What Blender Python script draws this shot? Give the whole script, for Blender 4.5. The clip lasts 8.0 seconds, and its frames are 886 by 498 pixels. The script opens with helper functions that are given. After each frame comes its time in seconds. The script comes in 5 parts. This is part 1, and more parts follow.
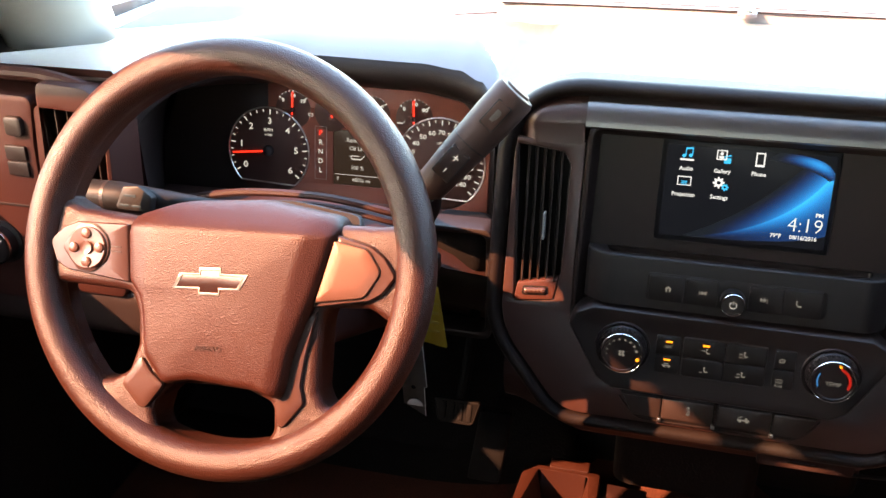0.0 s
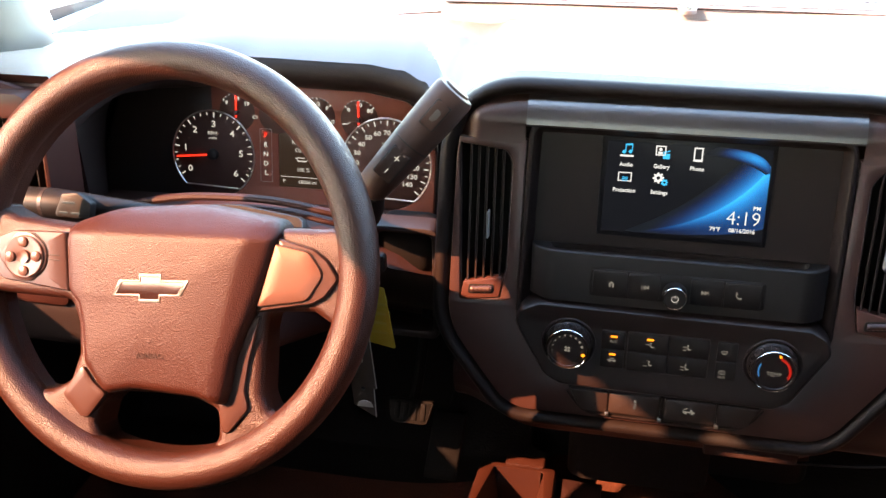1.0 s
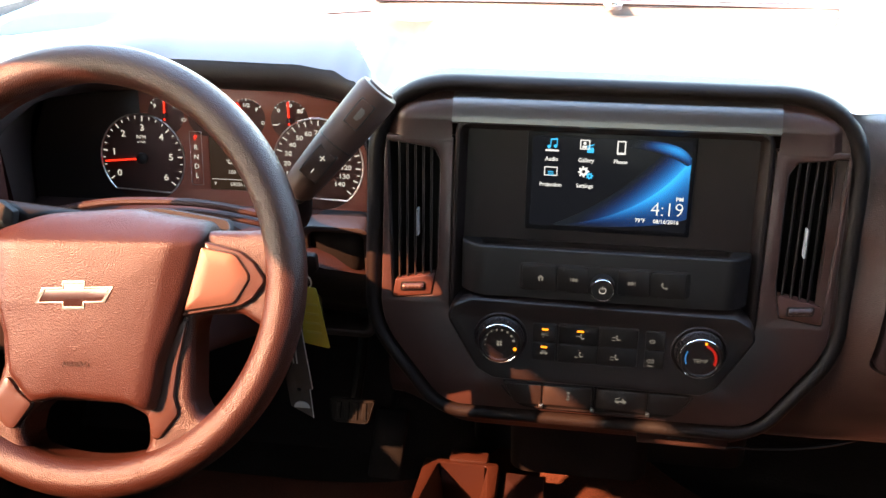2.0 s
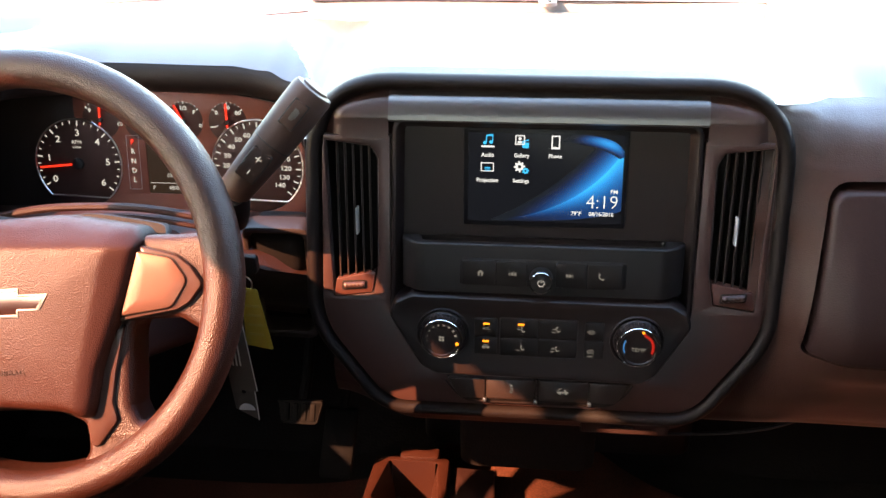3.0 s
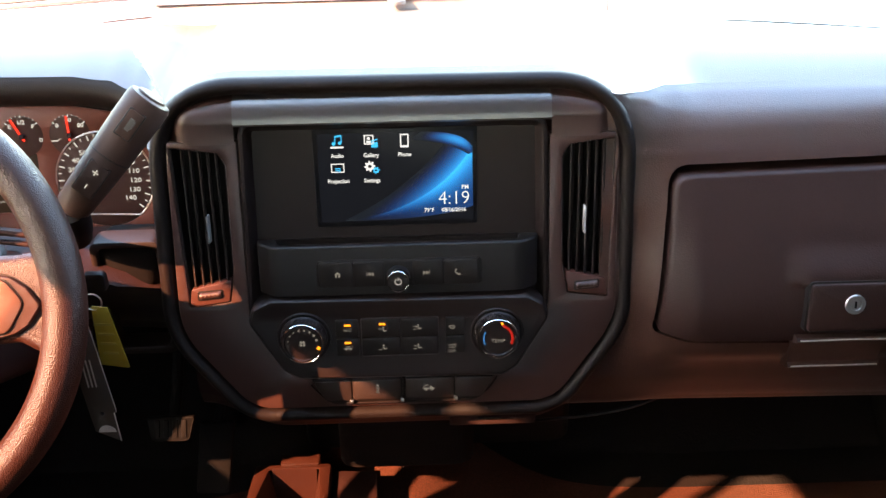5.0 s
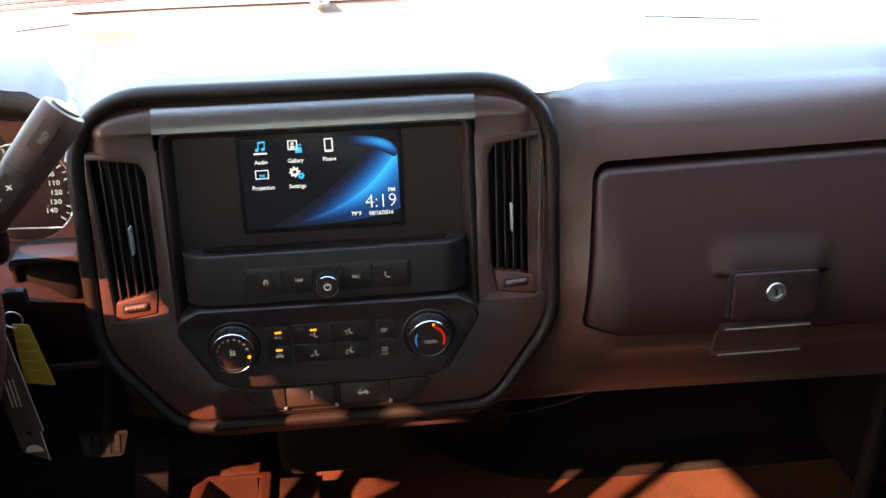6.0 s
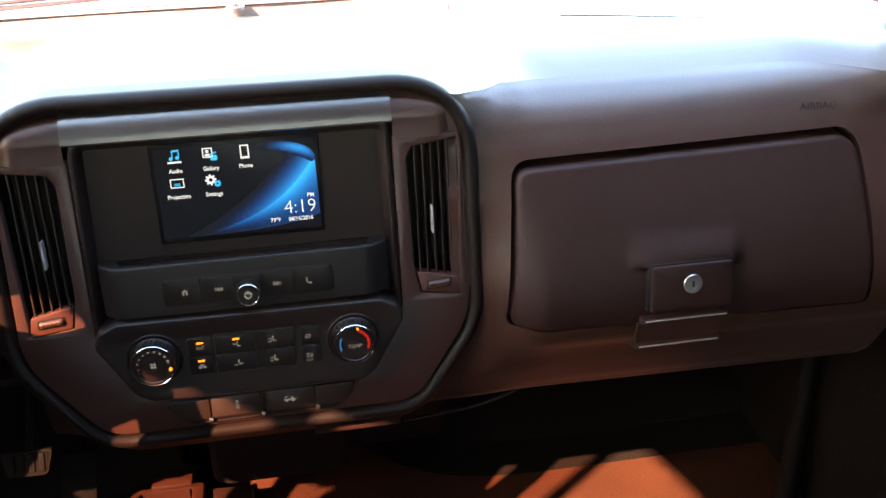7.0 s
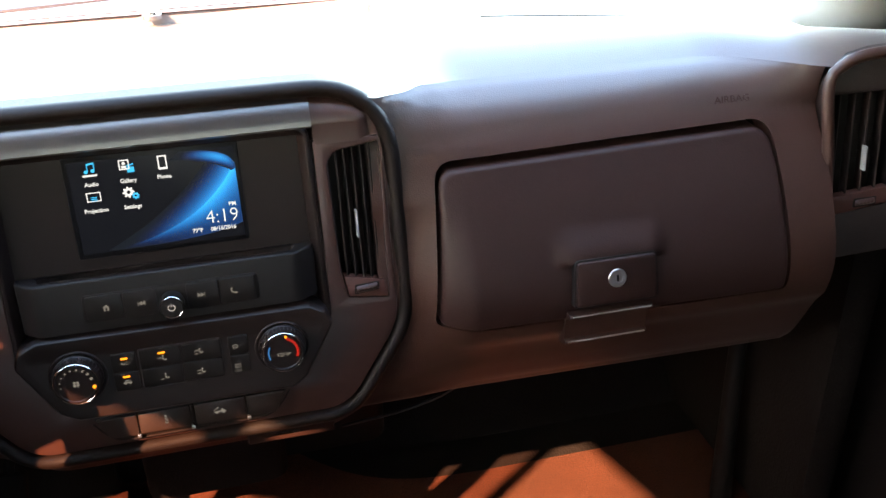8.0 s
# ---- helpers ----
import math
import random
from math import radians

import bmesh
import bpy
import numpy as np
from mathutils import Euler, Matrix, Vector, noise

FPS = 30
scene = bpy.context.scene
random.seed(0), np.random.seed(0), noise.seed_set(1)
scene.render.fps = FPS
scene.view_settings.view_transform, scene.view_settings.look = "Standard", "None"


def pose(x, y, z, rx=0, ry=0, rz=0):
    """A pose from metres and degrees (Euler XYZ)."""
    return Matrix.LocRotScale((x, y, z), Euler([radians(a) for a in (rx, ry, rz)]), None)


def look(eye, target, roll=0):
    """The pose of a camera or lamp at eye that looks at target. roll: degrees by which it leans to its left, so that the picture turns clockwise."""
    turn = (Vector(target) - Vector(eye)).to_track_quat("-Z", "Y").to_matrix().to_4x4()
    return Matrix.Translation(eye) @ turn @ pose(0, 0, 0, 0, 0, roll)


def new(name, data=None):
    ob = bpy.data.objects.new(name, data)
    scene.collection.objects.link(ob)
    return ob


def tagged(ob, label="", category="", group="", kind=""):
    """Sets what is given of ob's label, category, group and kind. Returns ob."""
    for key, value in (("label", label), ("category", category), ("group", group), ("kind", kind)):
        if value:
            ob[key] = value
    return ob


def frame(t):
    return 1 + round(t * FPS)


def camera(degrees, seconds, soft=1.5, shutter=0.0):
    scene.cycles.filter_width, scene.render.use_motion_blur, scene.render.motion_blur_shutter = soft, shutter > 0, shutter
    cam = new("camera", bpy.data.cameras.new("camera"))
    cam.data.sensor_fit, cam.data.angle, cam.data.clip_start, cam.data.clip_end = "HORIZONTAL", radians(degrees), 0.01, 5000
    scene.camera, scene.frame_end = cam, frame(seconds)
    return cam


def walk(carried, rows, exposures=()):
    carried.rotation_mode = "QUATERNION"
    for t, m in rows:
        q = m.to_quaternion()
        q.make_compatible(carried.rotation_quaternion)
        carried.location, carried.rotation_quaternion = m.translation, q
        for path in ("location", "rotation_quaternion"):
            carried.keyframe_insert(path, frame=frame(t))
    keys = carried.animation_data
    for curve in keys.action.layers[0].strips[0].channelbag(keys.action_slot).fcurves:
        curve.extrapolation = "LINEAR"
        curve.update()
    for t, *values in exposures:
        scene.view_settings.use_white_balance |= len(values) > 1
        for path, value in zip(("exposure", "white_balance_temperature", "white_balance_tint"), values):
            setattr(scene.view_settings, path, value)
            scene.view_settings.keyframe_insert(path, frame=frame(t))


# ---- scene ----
cam = camera(52.0, 8.0)
PATH = [
    (0, (-0.066, -0.778, 1.193), (-0.539, 0.93, 0.267), -0.9),
    (0.5, (-0.056, -0.774, 1.193), (-0.505, 0.94, 0.265), -0.9),
    (1, (-0.048, -0.773, 1.194), (-0.443, 0.953, 0.264), -1.0),
    (1.5, (-0.034, -0.772, 1.194), (-0.378, 0.964, 0.262), -1.0),
    (3, (-0.009, -0.777, 1.195), (-0.205, 0.979, 0.258), -1.1),
    (3.5, (0.006, -0.779, 1.196), (-0.143, 0.979, 0.255), -1.1),
    (4, (0.013, -0.779, 1.195), (-0.077, 0.983, 0.253), -1.1),
    (4.5, (0.021, -0.776, 1.195), (-0.004, 0.988, 0.252), -1.0),
    (6, (0.043, -0.773, 1.199), (0.204, 0.979, 0.248), -1.2),
    (6.5, (0.056, -0.775, 1.202), (0.277, 0.969, 0.248), -1.1),
    (7, (0.062, -0.774, 1.203), (0.352, 0.958, 0.245), -1.1),
    (7.5, (0.071, -0.774, 1.203), (0.422, 0.947, 0.246), -1.3),
    (8, (0.08, -0.778, 1.204), (0.49, 0.93, 0.247), -1.4),
]
walk(cam, [(t, look(eye, target, roll)) for t, eye, target, roll in PATH])

# ---- world, sun and exposure ----
SUN_AZ, SUN_EL = 54.0, 35.0      # the sun stands behind and to the driver's side
sun_way = Vector((math.sin(radians(SUN_AZ)) * math.cos(radians(SUN_EL)), math.cos(radians(SUN_AZ)) * math.cos(radians(SUN_EL)), -math.sin(radians(SUN_EL))))
world = bpy.data.worlds.new("world")
scene.world = world
world.use_nodes = True
wt = world.node_tree
sky = wt.nodes.new("ShaderNodeTexSky")
sky.sky_type, sky.sun_disc = "NISHITA", False
sky.sun_elevation, sky.sun_rotation = radians(SUN_EL), radians(180 + SUN_AZ)
sky.air_density, sky.dust_density = 1.0, 0.6
wt.links.new(sky.outputs[0], wt.nodes["Background"].inputs[0])
wt.nodes["Background"].inputs[1].default_value = 0.15
sun = new("sun", bpy.data.lights.new("sun", "SUN"))
sun.data.energy, sun.data.angle, sun.data.color = 2.15, radians(0.55), (1.0, 0.54, 0.37)
sun.rotation_mode = "QUATERNION"
sun.rotation_quaternion = sun_way.to_track_quat("-Z", "Y")
scene.view_settings.exposure = 4.90
scene.view_settings.use_white_balance = True
scene.view_settings.white_balance_temperature = 7600


# ---- materials ----
def node(mat, kind, **values):
    n = mat.node_tree.nodes.new(kind)
    for key, value in values.items():
        n.inputs[key].default_value = value
    return n


def plastic(name, base, rough=0.5, grain=450.0, bump=0.25, metal=0.0, coat=0.0, spec=0.5, wear=0.18, sheen=0.0, pebble=False):
    """Moulded plastic, vinyl or metal: soft blotches of tone, a pebbled grain and uneven gloss."""
    m = bpy.data.materials.new(name)
    m.use_nodes = True
    t, b = m.node_tree, m.node_tree.nodes["Principled BSDF"]
    b.inputs["Metallic"].default_value = metal
    b.inputs["Specular IOR Level"].default_value = spec
    b.inputs["Coat Weight"].default_value, b.inputs["Coat Roughness"].default_value = coat, 0.30
    b.inputs["Sheen Weight"].default_value, b.inputs["Sheen Roughness"].default_value = sheen, 0.35
    co = t.nodes.new("ShaderNodeTexCoord")
    big = node(m, "ShaderNodeTexNoise", Scale=9.0, Detail=4.0)
    fine = node(m, "ShaderNodeTexNoise", Scale=160.0, Detail=3.0)
    t.links.new(co.outputs["Object"], big.inputs["Vector"])
    t.links.new(co.outputs["Object"], fine.inputs["Vector"])
    mix = t.nodes.new("ShaderNodeMix")
    mix.data_type = "RGBA"
    mix.inputs["A"].default_value = (*[c * (1 - wear) for c in base], 1)
    mix.inputs["B"].default_value = (*[min(1, c * (1 + wear)) for c in base], 1)
    t.links.new(big.outputs["Fac"], mix.inputs["Factor"])
    t.links.new(mix.outputs["Result"], b.inputs["Base Color"])
    ro = t.nodes.new("ShaderNodeMapRange")
    ro.inputs["To Min"].default_value, ro.inputs["To Max"].default_value = max(0.02, rough - 0.035), min(1, rough + 0.035)
    t.links.new(fine.outputs["Fac"], ro.inputs["Value"])
    t.links.new(ro.outputs["Result"], b.inputs["Roughness"])
    if bump > 0:
        vor = node(m, "ShaderNodeTexVoronoi", Scale=grain)
        vor.feature = "F1" if pebble else "SMOOTH_F1"
        t.links.new(co.outputs["Object"], vor.inputs["Vector"])
        bp = node(m, "ShaderNodeBump", Strength=bump, Distance=0.6 / grain)
        t.links.new(vor.outputs["Distance"], bp.inputs["Height"])
        t.links.new(bp.outputs["Normal"], b.inputs["Normal"])
    return m


def glow(name, colour, strength):
    m = bpy.data.materials.new(name)
    m.use_nodes = True
    b = m.node_tree.nodes["Principled BSDF"]
    b.inputs["Base Color"].default_value = (0.003, 0.003, 0.003, 1)
    b.inputs["Roughness"].default_value, b.inputs["Specular IOR Level"].default_value = 0.30, 0.08
    b.inputs["Emission Color"].default_value = (*colour, 1)
    b.inputs["Emission Strength"].default_value = strength
    return m


def plain(name, base, rough=0.5, metal=0.0):
    return plastic(name, base, rough, bump=0.0, metal=metal, wear=0.08)


def carpet_material(name, base):
    m = bpy.data.materials.new(name)
    m.use_nodes = True
    t, b = m.node_tree, m.node_tree.nodes["Principled BSDF"]
    co = t.nodes.new("ShaderNodeTexCoord")
    n1 = node(m, "ShaderNodeTexNoise", Scale=420.0, Detail=4.0, Roughness=0.7)
    n2 = node(m, "ShaderNodeTexNoise", Scale=12.0, Detail=3.0)
    for n in (n1, n2):
        t.links.new(co.outputs["Object"], n.inputs["Vector"])
    ramp = t.nodes.new("ShaderNodeValToRGB")
    ramp.color_ramp.elements[0].position, ramp.color_ramp.elements[1].position = 0.3, 0.72
    ramp.color_ramp.elements[0].color = (*[c * 0.35 for c in base], 1)
    ramp.color_ramp.elements[1].color = (*[c * 1.5 for c in base], 1)
    t.links.new(n1.outputs["Fac"], ramp.inputs["Fac"])
    mul = t.nodes.new("ShaderNodeMix")
    mul.data_type, mul.blend_type = "RGBA", "MULTIPLY"
    mul.inputs["Factor"].default_value = 0.5
    t.links.new(ramp.outputs["Color"], mul.inputs["A"])
    t.links.new(n2.outputs["Fac"], mul.inputs["B"])
    t.links.new(mul.outputs["Result"], b.inputs["Base Color"])
    b.inputs["Roughness"].default_value = 0.95
    b.inputs["Specular IOR Level"].default_value = 0.15
    bp = node(m, "ShaderNodeBump", Strength=0.9, Distance=0.004)
    t.links.new(n1.outputs["Fac"], bp.inputs["Height"])
    t.links.new(bp.outputs["Normal"], b.inputs["Normal"])
    return m


def glass_material(name, tint=(0.95, 1.0, 0.97)):
    m = bpy.data.materials.new(name)
    m.use_nodes = True
    t = m.node_tree
    t.nodes.remove(t.nodes["Principled BSDF"])
    clear, gloss = t.nodes.new("ShaderNodeBsdfTransparent"), t.nodes.new("ShaderNodeBsdfGlossy")
    clear.inputs["Color"].default_value = (*tint, 1)
    gloss.inputs["Roughness"].default_value = 0.03
    mix = t.nodes.new("ShaderNodeMixShader")
    mix.inputs[0].default_value = 0.04
    t.links.new(clear.outputs[0], mix.inputs[1])
    t.links.new(gloss.outputs[0], mix.inputs[2])
    t.links.new(mix.outputs[0], t.nodes["Material Output"].inputs["Surface"])
    return m


BROWN = (0.023, 0.0092, 0.0074)
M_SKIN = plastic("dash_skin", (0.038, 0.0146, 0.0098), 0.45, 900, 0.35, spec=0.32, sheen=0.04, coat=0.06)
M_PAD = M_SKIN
# gloss and sheen rise with height: the sky's bright fade, put into the skin
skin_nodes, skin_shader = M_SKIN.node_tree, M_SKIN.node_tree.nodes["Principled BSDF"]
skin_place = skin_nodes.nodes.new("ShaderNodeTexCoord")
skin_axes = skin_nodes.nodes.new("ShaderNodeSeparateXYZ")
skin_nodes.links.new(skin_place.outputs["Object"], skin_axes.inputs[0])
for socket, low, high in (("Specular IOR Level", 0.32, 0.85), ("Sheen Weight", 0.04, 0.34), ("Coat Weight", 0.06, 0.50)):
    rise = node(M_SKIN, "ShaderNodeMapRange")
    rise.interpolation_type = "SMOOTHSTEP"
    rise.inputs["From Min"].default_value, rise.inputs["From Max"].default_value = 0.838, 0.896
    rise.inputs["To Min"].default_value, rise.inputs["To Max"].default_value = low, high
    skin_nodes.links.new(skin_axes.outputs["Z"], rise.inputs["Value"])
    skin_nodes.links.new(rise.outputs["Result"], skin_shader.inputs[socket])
M_RING = plastic("surround_vinyl", (0.0090, 0.0055, 0.0047), 0.50, 900, 0.3, spec=0.15)
M_FACE = plastic("dash_plastic", BROWN, 0.50, 640, 0.20, spec=0.22)
M_END = plastic("end_panel_plastic", (0.0280, 0.0092, 0.0068), 0.48, 700, 0.16, spec=0.14)
M_DARK = plastic("dark_plastic", (0.0165, 0.0098, 0.0082), 0.50, 700, 0.15, spec=0.3)
M_BLACK = plastic("black_plastic", (0.0088, 0.0066, 0.0061), 0.46, 900, 0.08, spec=0.22)
M_SATIN = plastic("satin_plastic", (0.0120, 0.0074, 0.0066), 0.40, 900, 0.04, spec=0.18)
M_VISOR = plastic("visor_plastic", (0.0125, 0.0092, 0.0086), 0.32, 900, 0.04, spec=1.0, sheen=0.12, coat=0.9)
M_CROWN = plastic("crown_plastic", (0.036, 0.0140, 0.0108), 0.42, 900, 0.04, spec=0.6, sheen=0.14, coat=0.3)
M_RIM = plastic("wheel_urethane", (0.0290, 0.0088, 0.0052), 0.37, 900, 0.62, spec=0.36, wear=0.10, pebble=True)
M_HUB = plastic("hub_vinyl", (0.0300, 0.0074, 0.0039), 0.40, 850, 0.45, spec=0.26, wear=0.08, pebble=True)
M_BEZEL = plastic("bezel_paint", (0.046, 0.0190, 0.0135), 0.32, 900, 0.03, spec=0.4)
M_PADDLE = plastic("button_paint", (0.075, 0.030, 0.018), 0.30, 900, 0.0)
M_EMBLEM = plastic("emblem_enamel", (0.020, 0.0058, 0.0036), 0.30, 900, 0.03, spec=0.5)
M_SPOKE = plastic("spoke_paint", (0.150, 0.066, 0.044), 0.36, 900, 0.03, metal=0.6, spec=0.5)
M_WING = plastic("wing_plastic", (0.036, 0.0140, 0.0108), 0.42, 900, 0.04, spec=0.45, sheen=0.12, coat=0.1)
# Lighter copy of the wing plastic; sun on the vent feet is in the colour.
M_FOOT_SUN = plastic("sunlit_foot_plastic", (0.056, 0.0200, 0.0150), 0.42, 900, 0.04, spec=0.4)
M_GRIP = plastic("grip_plastic", (0.0420, 0.0220, 0.0170), 0.50, 900, 0.12, spec=0.18)
M_STALK = plastic("stalk_plastic", (0.019, 0.0115, 0.0095), 0.42, 700, 0.12, spec=0.4)
M_STALKD = plastic("stalk_vinyl", (0.0085, 0.0070, 0.0064), 0.48, 900, 0.05, spec=0.2)
M_CHROME = plain("chrome", (0.75, 0.73, 0.70), 0.12, 1.0)
M_STEEL = plain("brushed_steel", (0.55, 0.54, 0.52), 0.32, 1.0)
M_SILVER = plain("satin_silver", (0.34, 0.33, 0.31), 0.35, 0.35)
M_RINGS = plain("dark_steel", (0.20, 0.19, 0.18), 0.38, 0.8)
M_GLOSS = plastic("gloss_black", (0.006, 0.006, 0.007), 0.30, bump=0.0, spec=0.12, wear=0.08)
M_CARPET = carpet_material("carpet", (0.098, 0.032, 0.017))
M_MATTE = plastic("matte_plastic", (0.0065, 0.0050, 0.0046), 0.62, 700, 0.12, spec=0.12)
# Set below the other blacks: the pedals' shade is put into the colour.
M_PEDAL = plastic("pedal_rubber", (0.0042, 0.0034, 0.0031), 0.75, 500, 0.2, spec=0.12)
# Near-black for kick panel and block; on the floor it paints footwell shade.
M_FOOTWELL = plastic("footwell_black", (0.0105, 0.0076, 0.0066), 0.9, 300, 0.3, spec=0.08)
M_HEAD = plastic("headliner_cloth", (0.30, 0.28, 0.26), 0.9, 900, 0.1)
M_TRIM = plastic("pillar_trim", (0.30, 0.30, 0.27), 0.5, 800, 0.1, spec=0.6)
M_GRILLE = plastic("grille_plastic", (0.16, 0.155, 0.15), 0.7, 800, 0.1, spec=0.3)
M_VENTS = plastic("vent_plastic", (0.36, 0.35, 0.34), 0.6, 800, 0.1)
M_GLASS = glass_material("window_glass")
M_TINT = glass_material("tinted_glass", (0.80, 0.76, 0.72))
M_DIM = plain("dim_print", (0.055, 0.050, 0.046), 0.5)
# Markings on dials, knobs and levers, given their own glow.
M_WHITE = glow("white_marking", (0.85, 0.83, 0.80), 0.028)
M_MARK = plain("pale_print", (0.30, 0.27, 0.25), 0.5)
M_AMBER = glow("amber_light", (1.0, 0.28, 0.02), 0.09)
M_RED = glow("red_light", (1.0, 0.03, 0.015), 0.075)
M_BLUE = glow("cold_mark", (0.05, 0.28, 0.75), 0.025)
# Printed marks with a faint emission of their own, so they read pale.
M_PRINT = glow("pale_glowing_print", (0.85, 0.80, 0.74), 0.0085)
M_HOT = glow("hot_mark", (0.90, 0.03, 0.02), 0.020)
M_YELLOW = plain("yellow_card", (0.30, 0.22, 0.02), 0.6)
M_WHITEP = plain("plain_white", (0.80, 0.80, 0.80), 0.3)
M_CONCRETE = plastic("concrete_yard", (0.42, 0.40, 0.37), 0.9, 60, 0.3)


# ---- building helpers ----
def frame_matrix(origin, tilt):
    """Axes: x to the right, y up along a face that leans ahead by tilt degrees, z out of the face."""
    a = radians(tilt)
    m = Matrix(((1, 0, 0), (0, math.sin(a), -math.cos(a)), (0, math.cos(a), math.sin(a)))).to_4x4()
    return Matrix.Translation(origin) @ m


def thing(name, m, label, category, group="", kind=""):
    ob = new(name)
    ob.matrix_world = m
    ob.empty_display_size = 0.02
    return tagged(ob, label, category, group, kind)


def finish(bm, name, mat, sharp=35):
    bmesh.ops.recalc_face_normals(bm, faces=bm.faces)
    me = bpy.data.meshes.new(name)
    bm.to_mesh(me)
    bm.free()
    for m in (mat if isinstance(mat, (list, tuple)) else (mat,)):
        me.materials.append(m)
    me.polygons.foreach_set("use_smooth", [True] * len(me.polygons))
    me.set_sharp_from_angle(angle=radians(sharp))
    return me


def part(name, bm, mat, parent, label="", m=None, sharp=35):
    ob = new(name, finish(bm, name, mat, sharp))
    ob.parent = parent
    if m is not None:
        ob.matrix_local = m
    return tagged(ob, label)


def solid(name, bm, mat, label, category, kind="", m=None, sharp=35):
    ob = new(name, finish(bm, name, mat, sharp))
    if m is not None:
        ob.matrix_world = m
    return tagged(ob, label, category, "", kind)


def rpoly(pts, radii, seg=6):
    """A polygon with rounded corners."""
    out, n = [], len(pts)
    if not isinstance(radii, (list, tuple)):
        radii = [radii] * n
    for i in range(n):
        p, a, b = Vector(pts[i]), Vector(pts[i - 1]), Vector(pts[(i + 1) % n])
        da, db = (a - p), (b - p)
        ang = da.angle(db)
        r = radii[i]
        if r <= 1e-6:
            out.append(tuple(p))
            continue
        cut = min(r / math.tan(ang / 2), da.length * 0.49, db.length * 0.49)
        s, e = p + da.normalized() * cut, p + db.normalized() * cut
        for k in range(seg + 1):
            f = k / seg
            out.append(tuple(s * (1 - f) ** 2 + p * 2 * f * (1 - f) + e * f ** 2))
    return out


def rrect(x0, y0, x1, y1, r, seg=5):
    return rpoly([(x0, y0), (x1, y0), (x1, y1), (x0, y1)], r, seg)


def circle(cx, cy, r, seg=32):
    return [(cx + r * math.cos(2 * math.pi * k / seg), cy + r * math.sin(2 * math.pi * k / seg)) for k in range(seg)]


def inset(pts, d):
    """Moves an outline inwards by d (counter-clockwise outlines)."""
    n, out = len(pts), []
    for i in range(n):
        a, p, b = Vector(pts[i - 1]), Vector(pts[i]), Vector(pts[(i + 1) % n])
        t = (b - a)
        t = t.normalized() if t.length > 1e-9 else Vector((1, 0))
        out.append((p.x - t.y * d, p.y + t.x * d))
    return out


def loft(loops, cap0=False, cap1=False, closed=True, bm=None):
    """Skin over 3D loops of equal length."""
    bm = bm or bmesh.new()
    rows = [[bm.verts.new(p) for p in loop] for loop in loops]
    n = len(rows[0])
    for a, b in zip(rows, rows[1:]):
        for i in range(n if closed else n - 1):
            j = (i + 1) % n
            bm.faces.new((a[i], a[j], b[j], b[i]))
    if cap0:
        bm.faces.new(rows[0][::-1])
    if cap1:
        bm.faces.new(rows[-1])
    return bm


def at(pts, z):
    return [(p[0], p[1], z) for p in pts]


def slab(outline, z0, z1, bevel=0.001, bm=None, back=True):
    """A plate with a rounded front edge."""
    b = min(bevel, abs(z1 - z0) * 0.9)
    return loft([at(outline, z0), at(outline, z1 - b), at(inset(outline, b * 0.3), z1 - b * 0.3), at(inset(outline, b), z1)], back, True, bm=bm)


def pierced(outer, holes, z0, z1, lip=0.0):
    """A plate with openings that go through it."""
    from mathutils.geometry import tessellate_polygon
    bm = bmesh.new()
    loops = [[Vector((x, y, z1)) for x, y in outer]] + [[Vector((x, y, z1)) for x, y in h] for h in holes]
    flat = [bm.verts.new(p) for loop in loops for p in loop]
    for tri in tessellate_polygon(loops):
        try:
            bm.faces.new([flat[i] for i in tri])
        except ValueError:
            pass
    i = 0
    for loop in loops:
        top = flat[i:i + len(loop)]
        low = [bm.verts.new((p.x, p.y, z0)) for p in loop]
        for k in range(len(loop)):
            j = (k + 1) % len(loop)
            bm.faces.new((top[k], top[j], low[j], low[k]))
        i += len(loop)
    return bm


def tube(path, radius, seg=12, closed=False, squash=1.0, bm=None):
    """A round bar along a path; radius may be a number or one number for each point."""
    pts = [Vector(p) for p in path]
    n = len(pts)
    rad = radius if isinstance(radius, (list, tuple)) else [radius] * n
    loops, up = [], None
    for i, p in enumerate(pts):
        t = (pts[(i + 1) % n] - pts[i - 1]) if closed else (pts[min(i + 1, n - 1)] - pts[max(i - 1, 0)])
        t.normalize()
        if up is None:
            up = t.orthogonal().normalized()
        up = (up - t * up.dot(t)).normalized()
        side = t.cross(up)
        loops.append([p + (up * math.cos(2 * math.pi * k / seg) + side * math.sin(2 * math.pi * k / seg) * squash) * rad[i] for k in range(seg)])
    if closed:
        loops.append(loops[0])
        bm = loft(loops, bm=bm)
        bmesh.ops.remove_doubles(bm, verts=bm.verts, dist=1e-6)
        return bm
    return loft(loops, True, True, bm=bm)


def sheet(fn, nu, nv, bm=None):
    """A surface over a grid: fn(a, b), a and b from 0 to 1."""
    bm = bm or bmesh.new()
    g = [[bm.verts.new(fn(i / nu, j / nv)) for j in range(nv + 1)] for i in range(nu + 1)]
    for i in range(nu):
        for j in range(nv):
            bm.faces.new((g[i][j], g[i + 1][j], g[i + 1][j + 1], g[i][j + 1]))
    return bm


